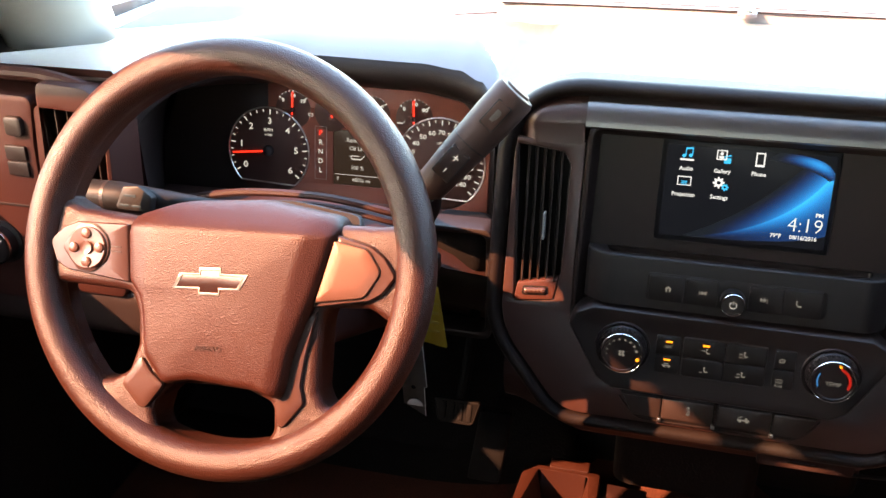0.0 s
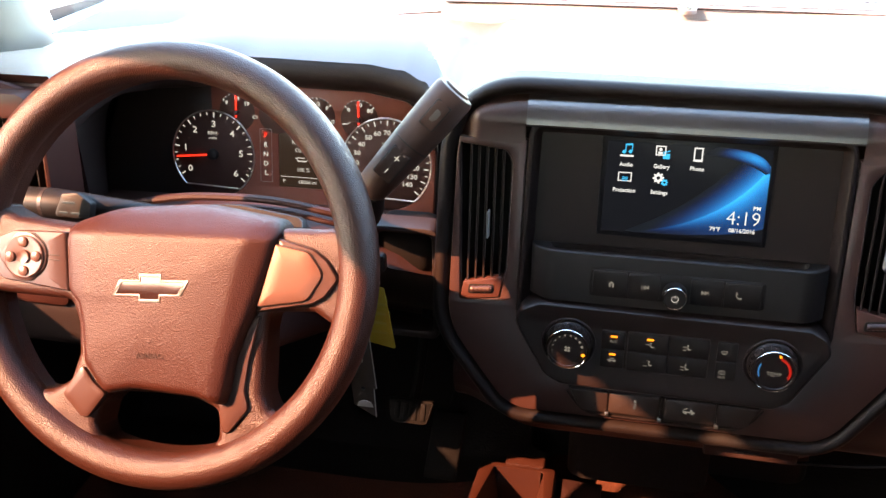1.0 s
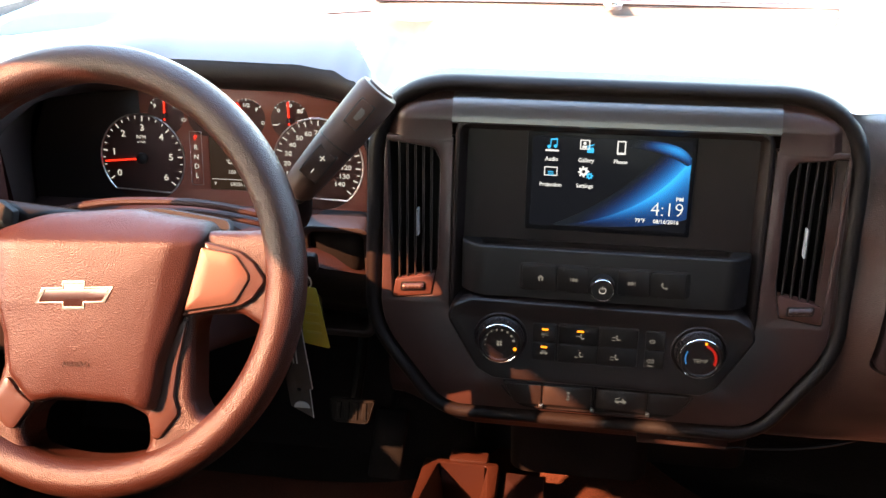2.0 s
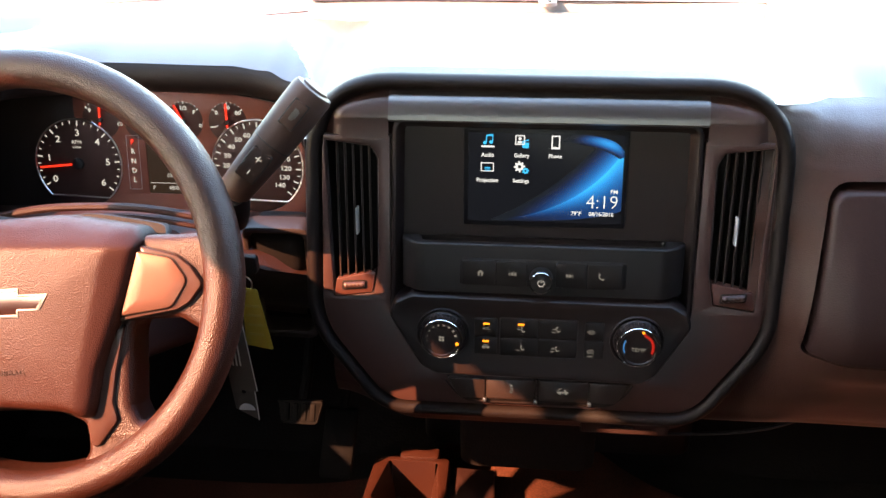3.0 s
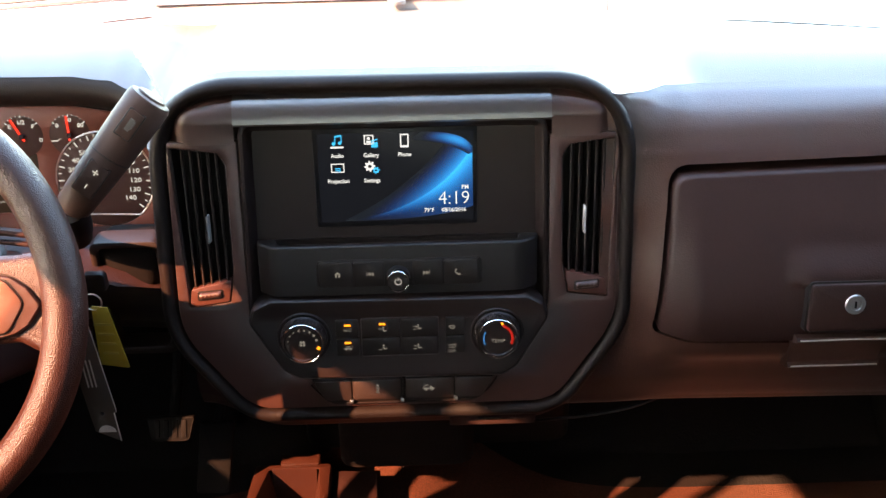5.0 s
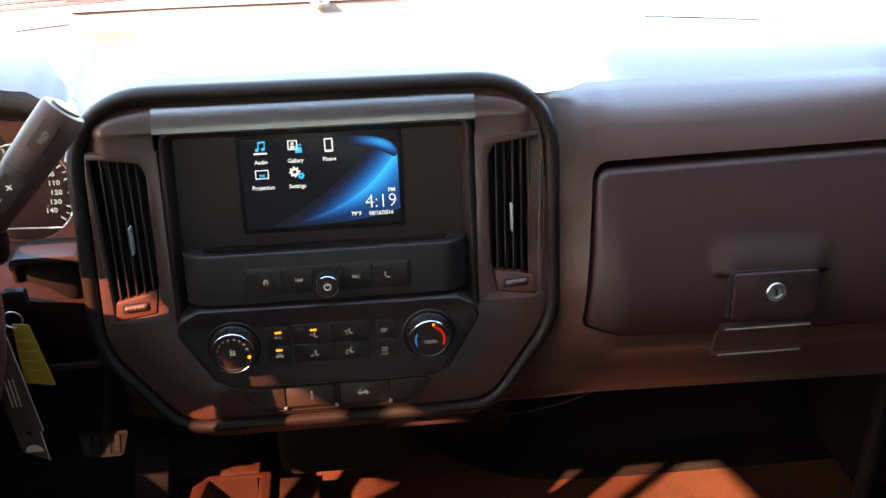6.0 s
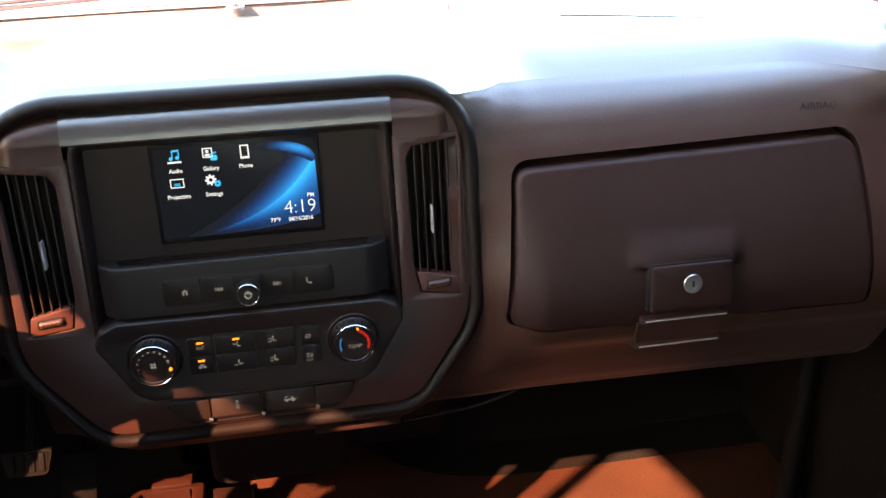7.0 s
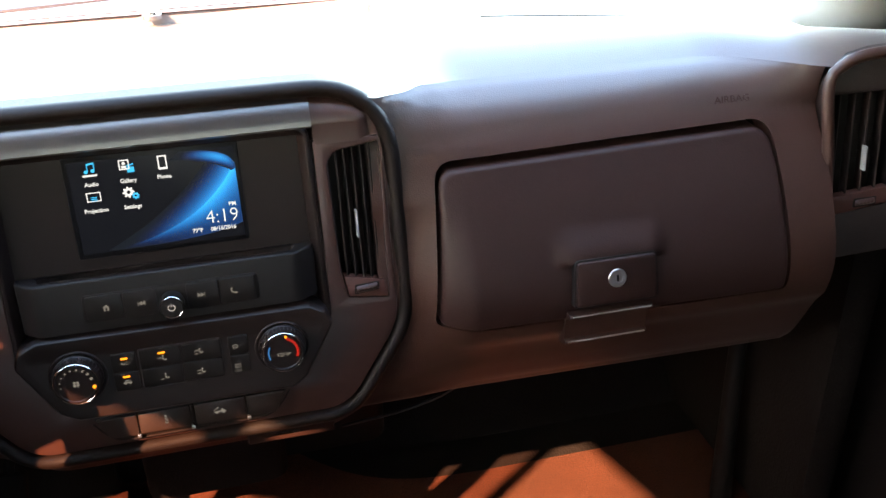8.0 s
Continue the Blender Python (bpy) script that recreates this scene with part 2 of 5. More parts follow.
def box(x0, y0, z0, x1, y1, z1, bevel=0.0, seg=2):
    bm = bmesh.new()
    bmesh.ops.create_cube(bm, size=1, matrix=Matrix.Translation(((x0 + x1) / 2, (y0 + y1) / 2, (z0 + z1) / 2)) @ Matrix.Diagonal((x1 - x0, y1 - y0, z1 - z0, 1)))
    if bevel > 0:
        bmesh.ops.bevel(bm, geom=bm.edges[:], offset=bevel, segments=seg, affect="EDGES", profile=0.5)
    return bm


def letters(text, size, x, y, z, align="CENTER", spin=0.0, deep=0.0002, wide=1.0, bold=0.0):
    """A bmesh of lettering in the plane z."""
    cu = bpy.data.curves.new("lettering", "FONT")
    cu.body, cu.size, cu.align_x, cu.align_y, cu.extrude, cu.resolution_u, cu.offset = text, size, align, "CENTER", deep, 2, bold
    tmp = bpy.data.objects.new("lettering", cu)
    me = bpy.data.meshes.new_from_object(tmp)
    bm = bmesh.new()
    bm.from_mesh(me)
    bpy.data.objects.remove(tmp)
    bpy.data.curves.remove(cu)
    bpy.data.meshes.remove(me)
    bm.transform(Matrix.Translation((x, y, z)) @ Matrix.Rotation(radians(spin), 4, "Z") @ Matrix.Diagonal((wide, 1, 1, 1)))
    return bm


def merge(*bms):
    """One bmesh from several."""
    out = bms[0]
    for b in bms[1:]:
        me = bpy.data.meshes.new("tmp")
        b.to_mesh(me)
        b.free()
        out.from_mesh(me)
        bpy.data.meshes.remove(me)
    return out


def smooth(a, b, x):
    t = max(0.0, min(1.0, (x - a) / (b - a)))
    return t * t * (3 - 2 * t)


def lerp_table(rows, x):
    """Smooth reading of a table of (x, values)."""
    if x <= rows[0][0]:
        return rows[0][1]
    for (x0, v0), (x1, v1) in zip(rows, rows[1:]):
        if x <= x1:
            f = (x - x0) / (x1 - x0)
            f = f * f * (3 - 2 * f)
            return tuple(a * (1 - f) + b * f for a, b in zip(v0, v1))
    return rows[-1][1]


def framed(outer, holes, z0, z1, b=0.003):
    """A plate with openings and rounded rims (all outlines counter-clockwise)."""
    from mathutils.geometry import tessellate_polygon
    bm = bmesh.new()
    rows = []
    for k, loop in enumerate([outer] + holes):
        s = 1 if k == 0 else -1
        r = [at(loop, z0), at(loop, z1 - b), at(inset(loop, s * b * 0.3), z1 - b * 0.3), at(inset(loop, s * b), z1)]
        rows.append([[bm.verts.new(p) for p in row] for row in r])
        for a, c in zip(rows[-1], rows[-1][1:]):
            for i in range(len(a)):
                j = (i + 1) % len(a)
                bm.faces.new((a[i], a[j], c[j], c[i]))
    flat = [v for r in rows for v in r[-1]]
    for tri in tessellate_polygon([[v.co for v in r[-1]] for r in rows]):
        try:
            bm.faces.new([flat[i] for i in tri])
        except ValueError:
            pass
    return bm


def soft_plate(outer, holes, z0, z1, b=0.008, steps=5):
    """A plate with openings whose front rims are turned over in a quarter round."""
    from mathutils.geometry import tessellate_polygon
    bm = bmesh.new()
    rows = []
    for k, loop in enumerate([outer] + holes):
        s = 1 if k == 0 else -1
        r = [at(loop, z0)] + [at(inset(loop, s * b * (1 - math.cos(q))), z1 - b + b * math.sin(q)) for q in [math.pi / 2 * i / steps for i in range(steps + 1)]]
        rows.append([[bm.verts.new(p) for p in row] for row in r])
        for a, c in zip(rows[-1], rows[-1][1:]):
            for i in range(len(a)):
                j = (i + 1) % len(a)
                bm.faces.new((a[i], a[j], c[j], c[i]))
    flat = [v for r in rows for v in r[-1]]
    for tri in tessellate_polygon([[v.co for v in r[-1]] for r in rows]):
        try:
            bm.faces.new([flat[i] for i in tri])
        except ValueError:
            pass
    return bm


# ---- the cab's shell ----
ground = solid("ground", box(-400, -400, -1.02, 400, 400, -1.0), M_CONCRETE, "pale sunlit concrete yard around the truck", "ground", "structure")
LEFT = Matrix(((0, 0, 1, -0.90), (1, 0, 0, 0), (0, 1, 0, 0), (0, 0, 0, 1)))
RIGHT = Matrix(((0, 0, -1, 0.90), (1, 0, 0, 0), (0, 1, 0, 0), (0, 0, 0, 1)))
side = [(-2.05, -0.10), (0.95, -0.10), (0.95, 0.86), (0.34, 0.90), (-0.24, 1.58), (-2.05, 1.58)]
# Unseen openings, cut to shape the sun patches and limit the fill.
win_left = rpoly([(-0.680, 0.84), (0.045, 0.84), (-0.300, 1.262), (-0.400, 1.370), (-0.680, 1.394)], 0.012)
win_back = rpoly([(-1.02, 1.24), (-0.696, 1.24), (-0.696, 1.440), (-0.767, 1.466), (-0.931, 1.500), (-1.02, 1.505)], 0.010)
win_right = rpoly([(-0.75, 1.14), (-0.38, 1.14), (-0.49, 1.36), (-0.75, 1.36)], 0.03)
for name, m, holes, lab in (("wall_left", LEFT, [win_left, win_back], "driver's side wall with openings cut to shape the sunlight"), ("wall_right", RIGHT, [win_right], "passenger's side wall with a small opening that limits the fill")):
    solid(name, pierced(side, holes, -0.02, 0.0), M_BLACK, lab, "wall", "structure", m)
# Unseen panes: tint weakens the daylight, the clear one brightens the carpet patch.
for k, (name, m, hole) in enumerate((("window_2", LEFT, win_left), ("window_3", LEFT, win_back), ("window_4", RIGHT, win_right))):
    solid(name, slab(inset(hole, -0.004), -0.012, -0.008, 0.0005), M_GLASS if name == "window_3" else M_TINT, "unseen clear pane that lets full sun reach the carpet" if name == "window_3" else "unseen side pane, tint set to weaken the daylight", "window", "structure", m)
REAR = Matrix(((1, 0, 0, 0), (0, 0, -1, -2.06), (0, 1, 0, 0), (0, 0, 0, 1)))
# Unseen rear opening added for fill; the pane's tint sets its strength.
win_rear = rrect(-0.62, 0.98, 0.62, 1.38, 0.05)
solid("wall_rear", pierced([(-0.92, -0.1), (0.92, -0.1), (0.92, 1.58), (-0.92, 1.58)], [win_rear], -0.06, 0.0), M_BLACK, "plain dark rear cab wall", "wall", "structure", REAR)
solid("window_5", slab(inset(win_rear, -0.004), -0.032, -0.028, 0.0005), glass_material("fill_glass", (0.50, 0.48, 0.46)), "unseen rear pane, tint set for fill on the dashboard", "window", "structure", REAR)
# Unseen headliner: mid grey bounces fill, its front edge shades the dashboard face.
solid("ceiling", box(-0.92, -2.06, 1.53, 0.92, -0.20, 1.58), M_HEAD, "unseen grey headliner, kept light to bounce fill into the cab", "ceiling", "structure")


def floor_at(a, b):
    x, s = -0.90 + 1.8 * a, b
    y = -2.0 + 2.75 * s
    y += 0.13 * math.exp(-((x + 0.02) / 0.2) ** 2) * smooth(-0.2, 0.333, y) * (1 - smooth(0.333, 0.74, y))
    rise = max(0.0, y - 0.42)
    hump = 0.07 * math.exp(-((x / 0.17) ** 2) * 1.6) * smooth(-1.4, 0.3, y)
    return (x, y, 0.15 + 0.9 * rise + hump)


floor_sheet = sheet(floor_at, 110, 165)
# Front carpet rows turn near-black: the shade under the dashboard, in the colour.
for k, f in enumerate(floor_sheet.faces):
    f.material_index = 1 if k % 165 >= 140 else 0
solid("floor", floor_sheet, [M_CARPET, M_FOOTWELL], "reddish brown cut pile carpet, shaded near-black by colour under the dashboard", "floor", "structure")
solid("wall_front", box(-0.92, 0.70, -0.1, 0.92, 0.74, 0.88), M_BLACK, "dark firewall behind the dashboard", "wall", "structure")


def base_y(x):
    return 0.475 - 0.42 * x * x


def base_z(x):
    return 0.919 - 0.035 * x * x


def screen_at(a, b):
    x = (-0.82 + 1.64 * a)
    y0, z0 = base_y(x) + 0.012 + 0.15 * smooth(0.52, 0.74, abs(x)), base_z(x) - 0.004
    bow = 0.035 * math.sin(math.pi * b)
    return (x * (1 - 0.14 * b), y0 * (1 - b) - 0.21 * b + bow, z0 * (1 - b) + 1.51 * b + bow)


glass = solid("window_1", sheet(screen_at, 24, 16), M_GLASS, "clear raked windshield glass", "windshield", "structure")
glass.visible_shadow = False

# Plain white sheet that closes the gap to the firewall.
solid("trim", sheet(lambda a, b: (-0.90 + 1.80 * a, (base_y(-0.90 + 1.80 * a) + 0.015) * (1 - b) + 0.73 * b, (base_z(-0.90 + 1.80 * a) - 0.010) * (1 - b) + 0.875 * b), 40, 2), M_WHITEP, "white sheet beyond the windshield foot", "cowl", "structure")

# ---- dashboard ----
dash = thing("dashboard", Matrix.Identity(4), "dark brown grained vinyl dashboard with a hooded instrument binnacle", "dashboard")
EDGE = [(-0.90, (0.03, 0.912)), (-0.665, (0.03, 0.910)), (-0.60, (0.165, 0.904)), (-0.50, (0.20, 0.902)), (-0.36, (0.20, 0.900)), (-0.315, (0.196, 0.896)), (-0.285, (0.184, 0.888)), (-0.265, (0.155, 0.875)),
        (-0.250, (0.10, 0.868)), (-0.237, (0.052, 0.87)), (-0.222, (0.052, 0.905)), (-0.195, (0.054, 0.922)), (-0.15, (0.056, 0.930)), (0.0, (0.057, 0.932)), (0.15, (0.056, 0.930)), (0.195, (0.054, 0.922)),
        (0.215, (0.054, 0.914)), (0.240, (0.074, 0.909)), (0.275, (0.096, 0.908)), (0.31, (0.105, 0.906)), (0.58, (0.105, 0.906)), (0.75, (0.030, 0.900)), (0.90, (0.020, 0.896))]


def hood_end(y):
    """Where the raised instrument hood ends and drops to the middle of the dashboard."""
    return -0.234 - 1.05 * max(0.0, y - 0.09) ** 1.65 * 1.15 - 1.2 * max(0.0, y - 0.34)


def pad_at(a, b):
    x = -0.90 + 1.80 * a
    yf, zf = lerp_table(EDGE, x)
    yb, zb = base_y(x) + 0.03, base_z(x) - 0.012
    right = smooth(0.23, 0.34, x)
    y = yb * (1 - b) + yf * b
    end = hood_end(y)
    inside = 1 - smooth(end - 0.001, end + 0.004, x)
    hood = 0.012 * smooth(-0.70, -0.60, x) * inside
    roll = 0.019 * (0.50 + 0.50 * smooth(-0.70, -0.60, x)) * inside
    z = zb * (1 - b) + zf * b
    z += hood * math.sin(math.pi * b) * 0.4 + roll * math.sin(math.pi / 2 * min(1.0, 3 * b)) * (1 - b ** 4.5) + right * 0.023 * math.sin(math.pi * b ** 1.6)
    return (x, y, z)


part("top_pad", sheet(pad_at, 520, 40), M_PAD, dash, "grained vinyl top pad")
FRONT = [(0.546, 0.110), (0.556, 0.046), (0.572, 0.027), (0.602, 0.010), (0.640, -0.008), (0.660, -0.021), (0.690, -0.027), (0.715, -0.025), (0.740, -0.017), (0.770, -0.003), (0.800, 0.014), (0.830, 0.033),
         (0.853, 0.047), (0.864, 0.054), (0.878, 0.063), (0.891, 0.075), (0.9005, 0.090), (0.906, 0.105)]
INNER = [(0.54, (0.06,)), (0.575, (0.024,)), (0.62, (0.014,)), (0.70, (0.018,)), (0.80, (0.034,)), (0.853, (0.047,))]


def front_y(z):
    """The passenger side's profile: how far ahead the face lies at a height."""
    n = len(FRONT)
    if z <= FRONT[0][0]:
        return FRONT[0][1]
    for k in range(n - 1):
        (z1, y1), (z2, y2) = FRONT[k], FRONT[k + 1]
        if z <= z2:
            z0, y0 = FRONT[max(k - 1, 0)]
            z3, y3 = FRONT[min(k + 2, n - 1)]
            h, f = z2 - z1, (z - z1) / (z2 - z1)
            m1, m2 = h * (y2 - y0) / max(1e-6, z2 - z0), h * (y3 - y1) / max(1e-6, z3 - z1)
            return (2 * f ** 3 - 3 * f ** 2 + 1) * y1 + (f ** 3 - 2 * f ** 2 + f) * m1 + (3 * f ** 2 - 2 * f ** 3) * y2 + (f ** 3 - f ** 2) * m2
    return FRONT[-1][1]


def face_y(x, z):
    k = smooth(0.228, 0.300, x)
    y = front_y(z)
    if z < 0.853:
        y = lerp_table(INNER, z)[0] * (1 - k) + (y - 0.025 * (x - 0.47) * (1 - smooth(0.78, 0.86, z))) * k
    return y


def face_point(x, z):
    y = face_y(x, z)
    e = lerp_table(EDGE, x)
    if z > 0.853:
        y += (e[0] - 0.105) * max(0.0, (y - 0.050) / 0.055)
        z += (e[1] - 0.906) * (z - 0.853) / 0.053
    return (x, y, z)


DOOR = rpoly([(0.262, 0.680), (0.646, 0.678), (0.642, 0.842), (0.273, 0.835)], [0.004, 0.006, 0.022, 0.018], 8)


def finely(outline, step=0.008):
    fine = []
    for i, p in enumerate(outline):
        q = outline[(i + 1) % len(outline)]
        n = max(1, int((Vector(q) - Vector(p)).length / step))
        fine += [(p[0] + (q[0] - p[0]) * k / n, p[1] + (q[1] - p[1]) * k / n) for k in range(n)]
    return fine


def face_round(opening, x0, z0, x1, z1, rows):
    """The face round an opening, out to a rectangle, with the opening's inner walls."""
    cx, cz = (x0 + x1) / 2, (z0 + z1) / 2
    outer = []
    for x, z in opening:
        dx, dz = x - cx, z - cz
        s = min((x1 - cx) / abs(dx) if abs(dx) > 1e-9 else 9e9, (z1 - cz) / abs(dz) if abs(dz) > 1e-9 else 9e9)
        outer.append((cx + dx * s, cz + dz * s))
    for c in ((x0, z0), (x1, z0), (x1, z1), (x0, z1)):
        k = min(range(len(outer)), key=lambda i: (outer[i][0] - c[0]) ** 2 + (outer[i][1] - c[1]) ** 2)
        outer[k] = c
    outer = [(x - (0.060 * max(0.0, 0.70 - z) / 0.13 if x < x0 + 0.001 else 0.0), z) for x, z in outer]
    loops = [[(x, face_y(x, z) + 0.035, z) for x, z in opening], [(x, face_y(x, z) + 0.003, z) for x, z in opening]]
    for k in range(rows + 1):
        f = k / rows
        loop = []
        for (x, z), (ax_, az_) in zip(opening, outer):
            g = 0.012 + f * 0.988
            loop.append(face_point(x + (ax_ - x) * g, z + (az_ - z) * g))
        loops.append(loop)
    return loft(loops)


GAP = [(x, z + 0.0045 * smooth(0.80, 0.84, z)) for x, z in inset(finely(DOOR), -0.0035)]
pface = face_round(GAP, 0.203, 0.557, 0.704, 0.906, 40)
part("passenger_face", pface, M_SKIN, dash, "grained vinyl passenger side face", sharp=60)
part("passenger_underside", sheet(lambda a, b: (0.19 + 0.514 * a, *[(face_y(0.19 + 0.514 * a, 0.557), 0.557), (0.060, 0.550), (0.11, 0.548), (0.25, 0.570)][int(round(b * 3))]), 40, 3), M_FACE, dash)
AIR = Matrix.Translation((0.604, 0.0552, 0.871)) @ Matrix.Rotation(radians(68), 4, "X")
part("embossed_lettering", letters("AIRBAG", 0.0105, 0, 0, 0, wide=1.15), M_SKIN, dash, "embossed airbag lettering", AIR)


def lower_at(a, b):
    x = -0.225 + 0.452 * a
    prof = [(0.040, 0.600), (0.012, 0.592), (0.010, 0.582), (0.012, 0.570), (0.020, 0.556), (0.036, 0.547), (0.075, 0.541), (0.20, 0.535)]
    f = b * (len(prof) - 1)
    i = min(int(f), len(prof) - 2)
    f -= i
    y, z = (prof[i][k] * (1 - f) + prof[i + 1][k] * f for k in (0, 1))
    edge = smooth(0.13, 0.226, abs(x - 0.001))
    return (x, y + 0.030 * edge, z + 0.030 * edge * (1 - b))


part("lower_panel", sheet(lower_at, 40, 42), M_FACE, dash, "plastic panel under the centre stack")

# binnacle round the instruments
CL = frame_matrix((-0.45, 0.205, 0.80), 12)


def spread(points, count):
    """Evenly spread points along a smooth line through the given ones."""
    pts = [Vector(p) for p in points]
    fine = []
    for i in range(len(pts) - 1):
        p0, p1, p2, p3 = pts[max(i - 1, 0)], pts[i], pts[i + 1], pts[min(i + 2, len(pts) - 1)]
        for k in range(12):
            t = k / 12
            fine.append(0.5 * ((2 * p1) + (p2 - p0) * t + (2 * p0 - 5 * p1 + 4 * p2 - p3) * t * t + (3 * p1 - p0 - 3 * p2 + p3) * t ** 3))
    fine.append(pts[-1])
    d = [0.0]
    for a, b in zip(fine, fine[1:]):
        d.append(d[-1] + (b - a).length)
    out, j = [], 0
    for k in range(count):
        s = d[-1] * k / (count - 1)
        while j < len(d) - 2 and d[j + 1] < s:
            j += 1
        f = (s - d[j]) / max(1e-9, d[j + 1] - d[j])
        out.append(fine[j].lerp(fine[j + 1], f))
    return out


top_line = [(x, lerp_table(EDGE, x)[0] + 0.002, lerp_table(EDGE, x)[1] + 0.0005) for x in [-0.635 + 0.38 * k / 16 for k in range(17)]]
brow = spread([(-0.652, 0.02, 0.69), (-0.652, 0.02, 0.86)] + top_line + [(-0.248, 0.09, 0.84), (-0.247, 0.07, 0.76), (-0.247, 0.065, 0.69)], 60)
Q0 = math.pi * 0.22
rolls = [[p + Vector((0, -0.022 * (math.sin(q) - math.sin(Q0)), -0.0215 * (math.cos(Q0) - math.cos(q)))) for p in brow] for q in [Q0 + (math.pi - Q0) * k / 10 for k in range(1, 11)]]
inner = spread([CL @ Vector(p) for p in ((-0.262, -0.105, 0), (-0.262, -0.02, 0), (-0.238, 0.045, 0), (-0.12, 0.080, 0), (0.08, 0.080, 0), (0.150, 0.058, 0), (0.176, 0.0, 0), (0.178, -0.06, 0), (0.178, -0.105, 0))], 60)
part("binnacle_brow", loft([brow] + rolls, closed=False), M_RING, dash, "padded rolled lip of the instrument hood", sharp=80)
part("binnacle", loft([rolls[-1]] + [[p.lerp(q, f) + Vector((0, 0, 0.012 * math.sin(math.pi * f))) for p, q in zip(rolls[-1], inner)] for f in (0.2, 0.4, 0.6, 0.8, 1.0)], closed=False), M_DARK, dash, "dark hooded surround of the instruments", sharp=80)
part("binnacle_sill", loft([[(-0.66, 0.03, 0.72), (-0.56, 0.03, 0.752), (-0.45, 0.03, 0.760), (-0.34, 0.03, 0.748), (-0.245, 0.06, 0.70)],
                            [(-0.67, 0.08, 0.735), (-0.56, 0.08, 0.766), (-0.45, 0.08, 0.774), (-0.34, 0.08, 0.762), (-0.25, 0.08, 0.722)],
                            [(-0.71, 0.19, 0.72), (-0.56, 0.19, 0.722), (-0.45, 0.19, 0.722), (-0.34, 0.19, 0.722), (-0.27, 0.19, 0.72)]], closed=False), M_FACE, dash)
for dz, r in ((0.016, 0.0045), (0.004, 0.003)):
    part("sill_rib", tube(spread([(-0.60, 0.058, 0.752 + dz), (-0.53, 0.056, 0.768 + dz), (-0.45, 0.055, 0.773 + dz), (-0.40, 0.055, 0.770 + dz), (-0.355, 0.058, 0.761 + dz), (-0.33, 0.075, 0.750 + dz)], 24), r, 8), M_FACE, dash)
part("end_rib", tube(spread([(-0.895, 0.024, 0.918), (-0.78, 0.022, 0.916), (-0.735, 0.022, 0.915), (-0.70, 0.022, 0.910), (-0.668, 0.025, 0.899), (-0.645, 0.035, 0.884)], 20), 0.0075, 10), M_END, dash, "rounded rib over the end panel")
part("ignition_housing", box(-0.318, 0.060, 0.705, -0.250, 0.12, 0.764, 0.016, 5), M_MATTE, dash, "dark block round the ignition lock")
# knee panel under the column
def knee_at(a, b):
    x, z = -0.90 + 0.665 * a, 0.725 - 0.24 * b
    near = 1 - smooth(-0.60, -0.52, x)
    y = 0.035 + 0.03 * math.sin(math.pi * a) + 0.30 * smooth(0.0, 1.15, b)
    pad_y = 0.035 - 0.047 * smooth(0.0, 0.25, b) + 0.30 * smooth(0.42, 0.95, b)
    return (x, y * (1 - near) + pad_y * near, z)


knee = sheet(knee_at, 30, 24)
part("knee_panel", knee, M_DARK, dash, "dark knee panel under the steering column")
KN = frame_matrix((-0.281, 0.062, 0.700), 0)
part("knee_trim", framed(rrect(-0.036, -0.068, 0.038, 0.070, 0.012), [rrect(-0.029, -0.058, 0.031, 0.062, 0.009)], -0.02, 0.008, 0.003), M_DARK, dash, "", KN)
# driver's end panel
part("driver_face", sheet(lambda a, b: (-0.90 + 0.252 * a, 0.03 + 0.028 * smooth(0.0, 0.12, b), 0.922 - 0.26 * b), 16, 24), M_END, dash, "plastic face by the driver's door")

# ---- centre stack ----
ST = frame_matrix((0, 0, 0.615), 9.8)
stack = thing("center_stack", ST, "dark plastic centre stack with a rounded padded surround", "center stack")
RIN = rpoly([(-0.158, -0.020), (0.160, -0.020), (0.222, 0.070), (0.219, 0.3095), (-0.219, 0.3115), (-0.226, 0.070)], [0.05, 0.05, 0.085, 0.072, 0.072, 0.085], 12)
ring = [at(inset(RIN, -0.020), -0.035)] + [at(inset(RIN, -0.0085 + 0.0085 * math.cos(q)), -0.010 + 0.0125 * math.sin(q)) for q in [math.pi * (1 - k / 10) for k in range(11)]] + [at(inset(RIN, 0.001), -0.03)]
part("surround", loft(ring), M_RING, stack, "padded vinyl surround")


def fascia():
    """The panel inside the surround: both vent panels and the strip below, round the middle opening."""
    edge = [p for p in inset(RIN, 0.0015) if p[1] < 0.262]
    k = max(range(len(edge)), key=lambda i: (Vector(edge[i]) - Vector(edge[i - 1])).length)
    edge = edge[k:] + edge[:k]
    if edge[0][0] > 0:
        edge = edge[::-1]
    mouth = rpoly([(0.0, 0.268), (0.1505, 0.268), (0.1512, 0.090), (0.1150, 0.022), (-0.1150, 0.022), (-0.1530, 0.092), (-0.1505, 0.268)], [0, 0, 0.010, 0.016, 0.016, 0.010, 0], 6)[1:]
    return [(edge[0][0] + 0.002, 0.268)] + edge + [(edge[-1][0] - 0.002, 0.268)] + mouth


# visor over the display
def rolled(x):
    """How far the padded corners of the surround pull the top of the panel down."""
    return 0.072 * (1 - math.sqrt(max(0.0, 1 - max(0.0, (abs(x) - 0.148) / 0.072) ** 2)))


